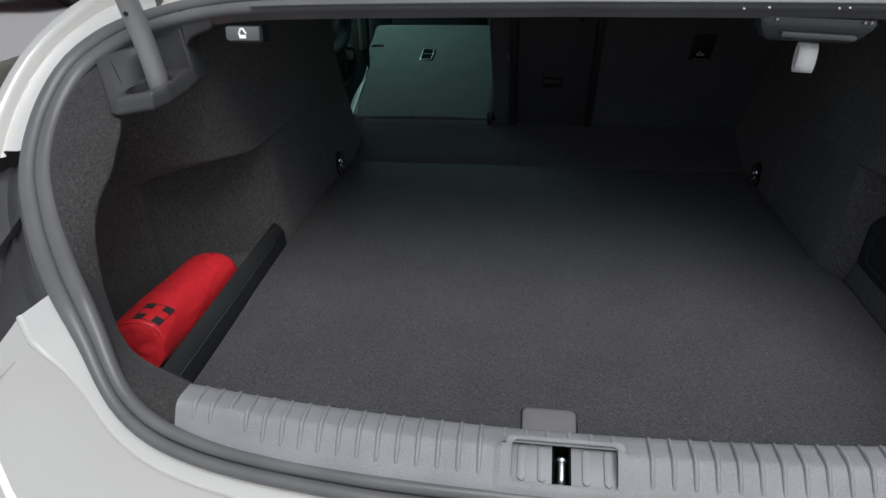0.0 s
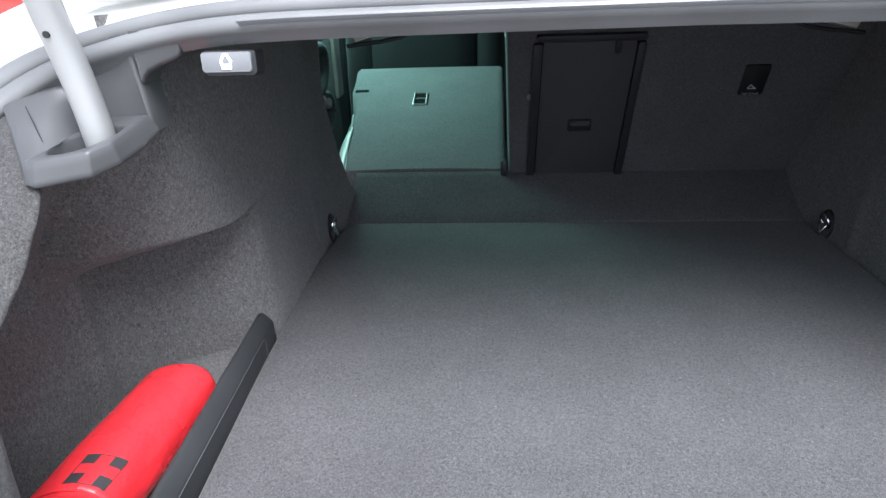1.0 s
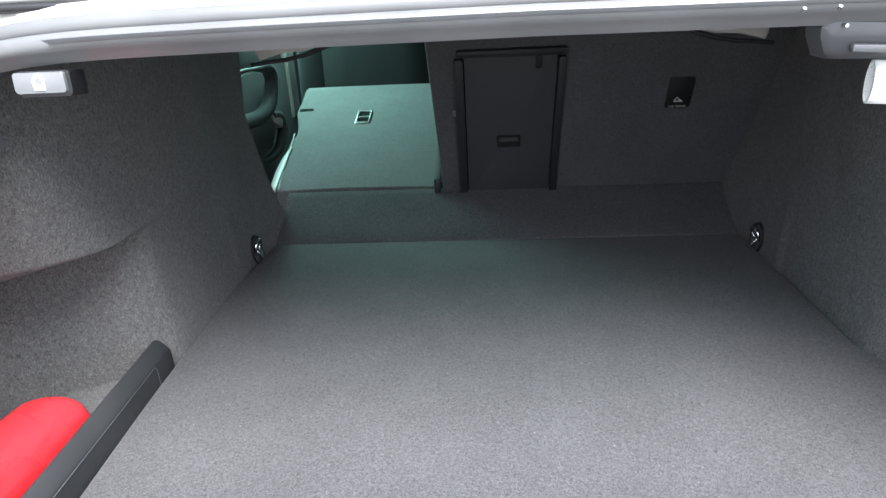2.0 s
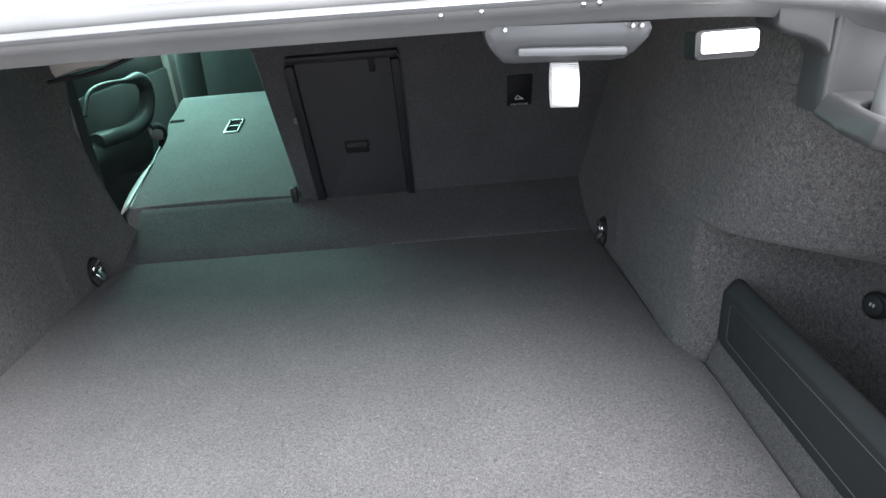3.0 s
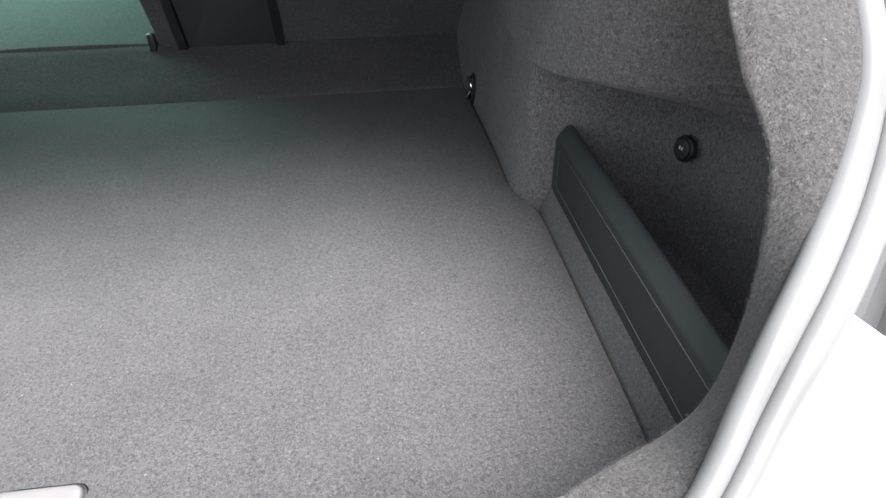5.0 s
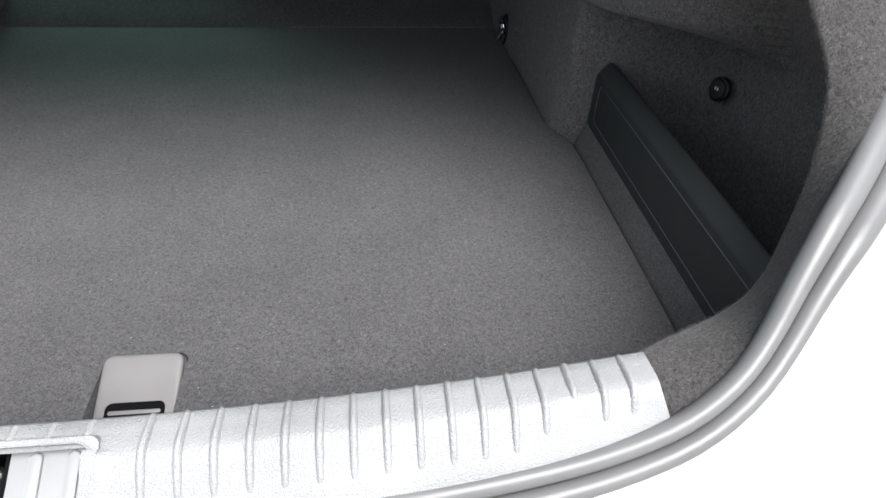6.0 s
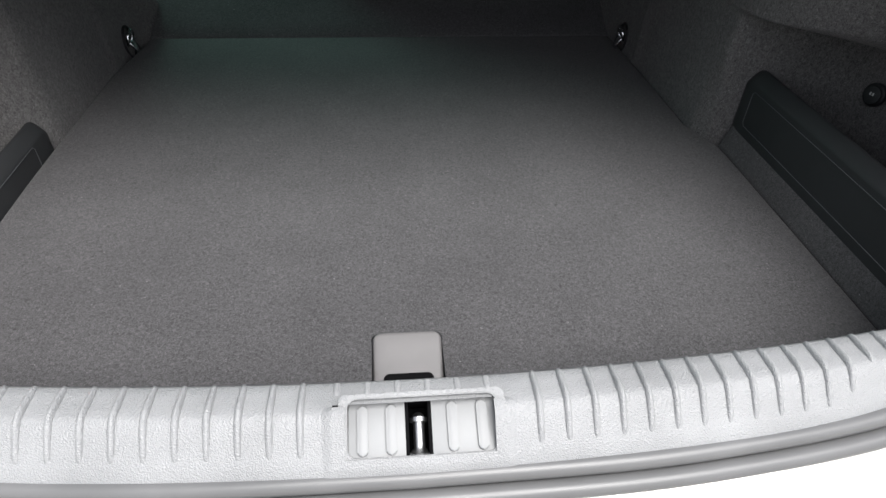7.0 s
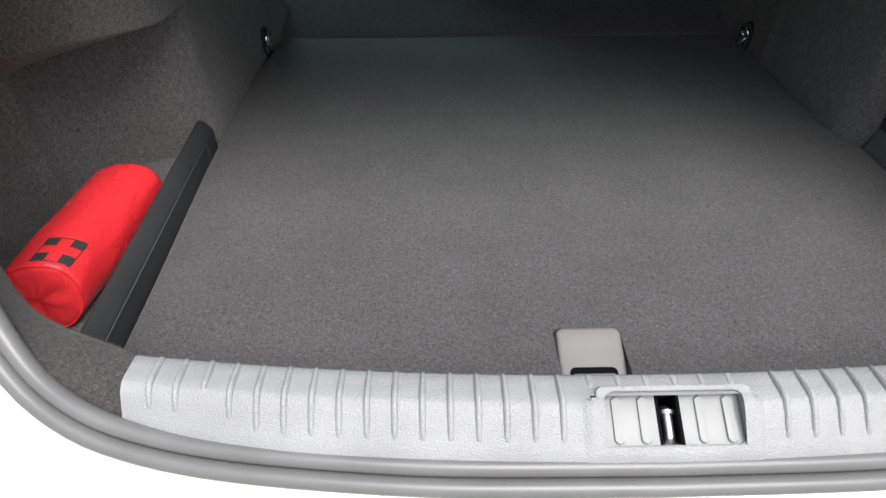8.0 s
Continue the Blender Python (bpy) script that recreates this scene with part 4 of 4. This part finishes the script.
def build_upright_seat():
    s = thing("rear_seat_back", "upright rear seat back with dark felt rear and a load hatch", "seat back")
    x1 = 0.58
    rows = []
    for z in np.linspace(0.045, 0.56, 10):
        y = seat_plane(z)
        x0 = -0.1235 - 0.042 * (z - 0.05)
        rows.append([(x0 + 0.004, y + 0.12, z), (x0, y + 0.11, z), (x0, y + 0.006, z), (x0 + 0.002, y + 0.002, z), (x0 + 0.007, y, z), (x0 + 0.3, y, z), (x1, y, z), (x1, y + 0.12, z)])
    v, f = grid(rows)
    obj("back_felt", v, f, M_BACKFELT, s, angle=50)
    # face frame: x across, y up along the slope, z towards the boot
    up = Vector((0, -0.4, 1)).normalized()
    nrm = Vector((0, -1, -0.4)).normalized()
    fm = Matrix(((1, up.x, nrm.x, 0), (0, up.y, nrm.y, seat_plane(0)), (0, up.z, nrm.z, 0), (0, 0, 0, 1)))
    k = 1 / up.z
    hatch = prism_bm(rounded(0.184, 0.324 * k, 0.006), 0.003, 0.0012, 2, fm @ pose(0.028, 0.223 * k, 0.0005))
    from_bm("hatch_gap", prism_bm(rounded(0.192, 0.334 * k, 0.008), 0.001, 0, 1, fm @ pose(0.028, 0.223 * k, 0.0002)), M_GAP, s, "dark gap round the hatch")
    h = from_bm("load_hatch", hatch, M_HATCH, s, "dark plastic load hatch")
    # raised border on three sides
    for nm, cx, cy, w, hh in (("border", 0.0295, 0.3945 * k, 0.217, 0.014), ("border", 0.130, 0.223 * k, 0.016, 0.322 * k), ("border", -0.0755, 0.223 * k, 0.018, 0.322 * k)):
        from_bm(nm, prism_bm(rounded(w, hh, 0.005), 0.010, 0.003, 2, fm @ pose(cx, cy, 0)), M_BORDER, s)
    from_bm("hinge_strap", prism_bm(rounded(0.012, 0.028, 0.003), 0.006, 0.002, 2, fm @ pose(0.084, 0.374 * k, 0.002)), M_BLACK, h)
    from_bm("latch_bezel", prism_bm(rounded(0.052, 0.029, 0.004), 0.005, 0.0015, 2, fm @ pose(0.0265, 0.2 * k, 0.003)), M_BLACK, h)
    from_bm("latch_handle", prism_bm(rounded(0.042, 0.009, 0.003), 0.005, 0.002, 2, fm @ pose(0.0265, 0.207 * k, 0.007)), M_BRACKET, h)
    from_bm("button", prism_bm(rounded(0.012, 0.016, 0.005), 0.004, 0.0015, 2, fm @ pose(-0.086, 0.27 * k, 0.003)), M_GREY, s, "grey release button")
    mk = from_bm("child_seat_anchor", prism_bm(rounded(0.05, 0.07, 0.004), 0.003, 0.001, 2, fm @ pose(0.372, 0.295 * k, 0.0)), M_BLACK, s, "black anchor cover with pale symbol")
    tube("symbol", [fm @ Vector((a, b, 0.0036)) for a, b in ((0.363, 0.300), (0.368, 0.308), (0.374, 0.302), (0.38, 0.299), (0.363, 0.299))], 0.0012, M_INK, mk, 6)
    tx = bpy.data.curves.new("caption", "FONT")
    tx.body, tx.size, tx.extrude, tx.align_x = "TOP TETHER", 0.0062, 0.0002, "CENTER"
    tx.materials.append(M_INK)
    cap = new("caption", tx)
    cap.parent = mk
    cap.matrix_world = fm @ pose(0.372, 0.2845, 0.0036)
    box("foot_clip", (-0.138, 2.30, 0.082), (0.014, 0.02, 0.04), M_BLACK, s, 0.003)


def seat_z(y):
    """Height of the folded seat back's face."""
    return 0.077 + 0.226 * (y - 2.312)


def build_folded_seat():
    s = thing("folded_seat_back", "folded rear seat back with grey felt face upward", "seat back")
    rows = []
    for t in np.linspace(0, 1, 26):
        y = 2.312 + 0.625 * t
        z = seat_z(y)
        l = -0.530 - 0.062 * t - 0.008 * math.exp(-((t - 0.72) / 0.1) ** 2) + 0.014 * sstep(0.38, 0.5, t) * sstep(0.8, 0.62, t)
        r = -0.132 + 0.008 * t
        row = [(l - 0.012, y, z - 0.10), (l - 0.008, y, z - 0.012), (l - 0.002, y, z - 0.002), (l + 0.006, y, z)] + [(l + (r - l) * k, y, z + 0.004 * math.sin(math.pi * k)) for k in np.linspace(0.05, 0.95, 10)] + [(r - 0.005, y, z), (r, y, z - 0.005), (r, y, z - 0.1)]
        rows.append(row)
    first = rows[0]
    rows.insert(0, [(x, y - 0.003, z - 0.006) for x, y, z in first])
    rows.insert(0, [(x, y - 0.003, z - 0.1) for x, y, z in first])
    last = rows[-1]
    rows.append([(x, y + 0.006, z - 0.006) for x, y, z in last])
    rows.append([(x, y + 0.008, z - 0.1) for x, y, z in last])
    v, f = grid(rows)
    obj("felt_face", v, f, M_SEATFELT, s, angle=50)
    yf = 2.941
    tube("edge_piping", [(-0.588 + 0.455 * k, yf, seat_z(yf) - 0.002 + 0.0015 * math.sin(3 * k)) for k in np.linspace(0, 1, 8)], 0.0032, M_GREY, s, 8)
    tube("edge_piping", [(-0.527 - 0.030 * k, 2.318 + 0.3 * k, seat_z(2.318 + 0.3 * k) - 0.001) for k in np.linspace(0, 1, 6)], 0.0028, M_GREY, s, 8)
    sl = math.degrees(math.atan(0.226))
    m = pose(-0.371, 2.70, seat_z(2.70) + 0.005, sl, 0, 0)
    la = from_bm("latch_frame", ring_bm(rounded(0.042, 0.085, 0.004), rounded(0.032, 0.070, 0.002), -0.004, 0.003, 0.001, m), M_STEEL, s, "bright metal latch frame")
    from_bm("latch_pocket", prism_bm(rounded(0.034, 0.072, 0.002), 0.001, 0, 1, m @ pose(0, 0, -0.002)), M_GAP, la, "black latch pocket")
    from_bm("latch_bar", prism_bm(rounded(0.032, 0.006, 0.001), 0.003, 0.001, 1, m @ pose(0, 0.0, -0.001)), M_STEEL, la)
    # slot laid on as a near-black slab, its inner shade as colour
    from_bm("slot", prism_bm(rounded(0.042, 0.014, 0.004), 0.003, 0.001, 1, pose(-0.556, 2.772, seat_z(2.772) - 0.0005, sl, 0, 0)), M_GAP, s)
    rows = []
    for t in np.linspace(0, 1, 9):
        y = 2.30 + 0.232 * t
        x = -0.533 - 0.014 * t
        w = 0.016 * math.sin(math.pi * min(1, 0.12 + 0.85 * t)) ** 0.6 + 0.003
        rows.append([(x + 0.002, y, seat_z(y) + 0.006), (x - w, y, seat_z(y) - 0.004)])
    v, f = grid(rows)
    ob = obj("side_flap", v, f, M_PALE, s, "pale plastic side flap")
    ob.modifiers.new("thick", "SOLIDIFY").thickness = 0.004
    return s


def build_cabin():
    # front seat seen past the folded one
    fs = thing("front_seat", "dark cloth front seat back", "seat", group="front seats")
    rows = []
    for z in np.linspace(-0.3, 0.56, 12):
        y = 3.14 + 0.1 * (z - 0.15)
        rows.append([(-0.60, y + 0.05, z), (-0.585, y + 0.012, z), (-0.5, y, z), (-0.3, y, z), (-0.215, y + 0.012, z), (-0.20, y + 0.05, z)])
    v, f = grid(rows)
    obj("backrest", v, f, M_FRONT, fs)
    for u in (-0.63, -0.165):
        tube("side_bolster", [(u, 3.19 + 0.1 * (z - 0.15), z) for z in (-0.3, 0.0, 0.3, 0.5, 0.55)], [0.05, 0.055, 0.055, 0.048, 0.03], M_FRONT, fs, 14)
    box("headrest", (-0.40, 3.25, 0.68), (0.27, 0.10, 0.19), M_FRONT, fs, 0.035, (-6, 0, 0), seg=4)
    for u in (-0.46, -0.34):
        tube("headrest_post", [(u, 3.23, 0.52), (u, 3.245, 0.62)], 0.006, M_STEEL, fs, 10)
    copy_thing(fs, pose(0.78, 0, 0))
    # left rear door
    d = thing("rear_door", "dark rear door lining with a pull handle and pocket", "car door")
    box("lower_panel", (-0.80, 2.88, -0.04), (0.06, 1.0, 0.64), M_CLOTH, d, 0.01)
    rows = []
    for y in np.linspace(2.45, 2.93, 10):
        top = 0.165 - 0.02 * sstep(2.7, 2.93, y)
        rows.append([(-0.775, y, top + 0.02), (-0.76, y, top + 0.004), (-0.735, y, top), (-0.72, y, top - 0.012), (-0.715, y, top - 0.05), (-0.73, y, top - 0.11), (-0.775, y, top - 0.13)])
    v, f = grid(rows)
    obj("armrest", v, f, M_DOOR, d)
    ring = [(2.64, .166), (2.74, .158), (2.86, .150), (2.965, .170), (3.025, .235), (3.0, .282), (2.90, .293), (2.75, .304), (2.668, .291), (2.624, .242)]
    pts = smooth_curve([(-0.735, y, z) for y, z in ring], 48)
    tube("pull_handle", pts, [0.006 + 0.018 * sstep(33, 24, k) for k in range(48)], M_DOOR, d, 14)
    pts = smooth_curve([(-0.730, y, z) for y, z in ((2.76, .029), (2.858, .010), (2.97, .013), (3.045, .06), (3.03, .115), (2.95, .134))], 28)
    tube("pocket_rim", pts, [0.009 + 0.009 * sstep(0, 18, k) for k in range(28)], M_DOOR, d, 12)
    box("belt_guide", (-0.728, 2.985, 0.112), (0.03, 0.085, 0.035), M_PALE, d, 0.010, (-28, 0, 0), "pale plastic guide")
    box("upper_panel", (-0.805, 2.88, 0.355), (0.05, 1.0, 0.17), M_DOOR, d, 0.01)
    box("window_frame", (-0.80, 2.42, 0.62), (0.05, 0.06, 0.7), M_BLACK, d, 0.01)
    box("pillar", (-0.775, 3.36, 0.55), (0.04, 0.09, 1.0), M_CREAM, d, 0.012, label="pale pillar lining")
    tube("seat_belt", [(-0.725, 3.36, 0.9), (-0.722, 3.34, 0.3), (-0.72, 3.33, -0.1)], 0.012, M_BLACK, d, 8, 0.2, "black seat belt")
    g = thing("window_2", "green-tinted side window of the car", "window", "structure")
    v, f = grid([[(-0.81, y, z) for y in (2.45, 3.32)] for z in (0.43, 0.80)])
    obj("pane", v, f, M_GLASS, g).visible_shadow = False
    v, f = grid([[(x, 4.15 - 0.5 * (z - 0.2), z) for x in (-0.8, 0.8)] for z in (0.15, 0.86)])
    w = thing("window_3", "green-tinted windscreen of the car", "window", "structure")
    obj("pane", v, f, M_GLASS, w).visible_shadow = False
    la = new("window_light", bpy.data.lights.new("window_light", "AREA"))
    la.data.shape, la.data.size, la.data.size_y = "RECTANGLE", 0.80, 0.45
    la.data.energy, la.data.color = SIDE_LIGHT, (0.52, 1.0, 0.84)
    la.matrix_world = look((-0.80, 2.9, 0.56), (-0.1, 2.75, 0.1))
    # plain outer skin, out of view, added to close the car against stray light
    for sgn, nm in ((-1, "side_panel"), (1, "side_panel")):
        rows = []
        for y in np.linspace(1.42, 4.2, 12):
            b = 0.02 * math.sin(math.pi * (y - 1.42) / 2.78)
            rows.append([(CX + sgn * (x + b), y, z) for x, z in ((0.80, -0.38), (0.855, -0.30), (0.88, -0.1), (0.885, 0.1), (0.875, 0.25), (0.86, 0.33), (0.835, 0.40), (0.80, 0.425))])
        v, f = grid(rows)
        obj(nm, v, f, M_PAINT, bpy.data.objects["rear_body"])
    rows = []
    for y, z in ((2.36, 0.868), (2.45, 0.89), (2.8, 0.925), (3.2, 0.93), (3.6, 0.91), (4.0, 0.87), (4.06, 0.855)):
        rows.append([(CX + x, y, z - 0.05 * (x / 0.86) ** 4) for x in np.linspace(-0.86, 0.86, 15)])
    v, f = grid(rows)
    obj("roof_skin", v, f, M_PAINT, bpy.data.objects["rear_body"])
    # roof, floor and far side, which close the cabin
    ca = thing("cabin_shell", "dark car cabin lining behind the seats", "cabin", "structure")
    box("roof", (0.0, 3.1, 0.87), (1.7, 1.9, 0.03), M_CLOTH, ca, 0.0)
    box("cabin_floor", (0.0, 3.2, -0.35), (1.7, 2.1, 0.03), M_CLOTH, ca, 0.0)
    box("far_side", (0.85, 3.2, 0.25), (0.03, 2.1, 1.2), M_CLOTH, ca, 0.0)
    box("near_side", (-0.85, 3.75, 0.0), (0.03, 0.7, 0.7), M_CLOTH, ca, 0.0)
    box("dash", (0.0, 4.1, -0.08), (1.7, 0.25, 0.5), M_CLOTH, ca, 0.05)
    box("pillar_lining", (-0.70, 2.345, 0.30), (0.21, 0.04, 0.62), M_CLOTH, ca, 0.0)


def build_socket():
    s = thing("power_socket", "black round capped socket with pale marking in the pocket", "power socket")
    at = Vector((0.702, 1.565, 0.128))
    nrm = Vector((-0.95, -0.25, 0.15)).normalized()
    m = Matrix.Translation(at) @ nrm.to_track_quat("Z", "Y").to_matrix().to_4x4()
    bm = prism_bm([(0.0165 * math.cos(a), 0.0165 * math.sin(a)) for a in np.linspace(0, 2 * math.pi, 28, endpoint=False)], 0.006, 0.002, 3, m)
    from_bm("bezel", bm, M_BLACK, s)
    bm = prism_bm([(0.0128 * math.cos(a), 0.0128 * math.sin(a)) for a in np.linspace(0, 2 * math.pi, 24, endpoint=False)], 0.004, 0.0015, 2, m @ pose(0, 0, 0.005))
    c = from_bm("cap", bm, M_DIVIDER, s)
    for dx in (-0.004, 0.003):
        from_bm("marking", prism_bm(rounded(0.0022, 0.0042, 0.0005, 2), 0.0006, 0, 1, m @ pose(dx * 0.6, 0.001, 0.009)), M_INK, c)


def build_shelf_bracket(side):
    b = thing("shelf_bracket", "pale primed sheet-metal bracket under the parcel shelf", "metal bracket", group="shelf brackets")
    prof = [(.255, .50), (.268, .447), (.300, .439), (.335, .429), (.375, .427), (.402, .420), (.417, .416), (.421, .425), (.423, .50)]
    mid = (sum(u for u, z in prof) / len(prof), sum(z for u, z in prof) / len(prof))
    rows = []
    for y, k in ((1.975, 0.0), (1.975, 0.93), (1.9765, 0.97), (1.981, 1.0), (2.03, 1.0), (2.10, 1.0)):
        rows.append([(CX + side * (mid[0] + (u - mid[0]) * k), y, mid[1] + (z - mid[1]) * k) for u, z in prof])
    v, f = grid(rows)
    obj("sheet", v, f, M_CREAM, b, angle=50)
    tube("edge_trim", [(CX + side * u, 1.978, z) for u, z in ((.43, .410), (.40, .414), (.372, .416), (.335, .423), (.30, .434), (.265, .445), (.24, .462))], 0.0035, M_BLACK, b, 8, label="black edge trim")


def build_orange_glint():
    # glowing sliver in place of the seal's orange glint, not a lamp
    b = thing("orange_glint_strip", "orange glint under the opening's upper edge, drawn as a small glowing strip", "lamp strip")
    from_bm("lens", prism_bm(rounded(0.044, 0.0012, 0.0005, 4), 0.002, 0.0003, 2, pose(0.032, 1.4445, 0.4868, 70, 0, 0)), M_ORANGE, b)


def build_red_car():
    c = thing("parked_car", "red car with dark tyres parked on the paving far behind", "car")
    base = Vector((-7.35, 8.6, -0.6))

    side = [(0.0, 0.32), (0.02, 0.62), (0.10, 0.95), (0.35, 1.02), (0.75, 1.42), (1.9, 1.46), (2.75, 1.02), (3.9, 0.86), (4.15, 0.62), (4.15, 0.30)]
    rows = []
    for x, k in ((-0.9, 0.93), (-0.86, 0.985), (-0.7, 1.0), (0.7, 1.0), (0.86, 0.985), (0.9, 0.93)):
        rows.append([(base.x + x, base.y + y + (1 - k) * (0.6 if y < 2 else -0.6), base.z + z * k) for y, z in side])
    v, f = grid(rows)
    n = len(side)
    f.append(tuple(range(n)))
    f.append(tuple(range(5 * n, 6 * n)))
    obj("body", v, f, M_REDPAINT, c, angle=30)
    box("bumper", (base.x, base.y + 0.0, base.z + 0.36), (1.7, 0.12, 0.2), M_BLACK, c, 0.04)
    box("rear_window", (base.x, base.y + 0.53, base.z + 1.24), (1.3, 0.03, 0.34), M_REARGLASS, c, 0.01, (-44, 0, 0))
    for x in (-0.66, 0.66):
        box("tail_lamp", (base.x + x, base.y + 0.05, base.z + 0.82), (0.36, 0.05, 0.16), M_ORANGEPAINT, c, 0.02, (-18, 0, 0), "orange-red tail lamp")
    for x in (-0.8, 0.8):
        for y in (0.75, 3.35):
            w = tube("wheel", [(base.x + x - 0.1, base.y + y, base.z + 0.32), (base.x + x - 0.09, base.y + y, base.z + 0.32), (base.x + x + 0.09, base.y + y, base.z + 0.32), (base.x + x + 0.1, base.y + y, base.z + 0.32)], [0.29, 0.32, 0.32, 0.29], M_TYRE, c, 28)
            tube("rim", [(base.x + x * 1.132, base.y + y, base.z + 0.32), (base.x + x * 1.136, base.y + y, base.z + 0.32)], 0.2, M_STEEL, w, 24)


build_ground()
build_floor()
build_wall(-1)
build_wall(1)
build_ceiling()
build_sill()
build_seal()
build_body()
build_rear_window()
build_upright_seat()
build_folded_seat()
build_cabin()
build_lock()
for s in (-1, 1):
    build_hinge(s)
    build_divider(s)
    build_ring(s)
    build_lamp(s)
    build_shelf_bracket(s)
build_first_aid_bag()
build_tab()
build_release()
build_socket()
build_orange_glint()
build_red_car()
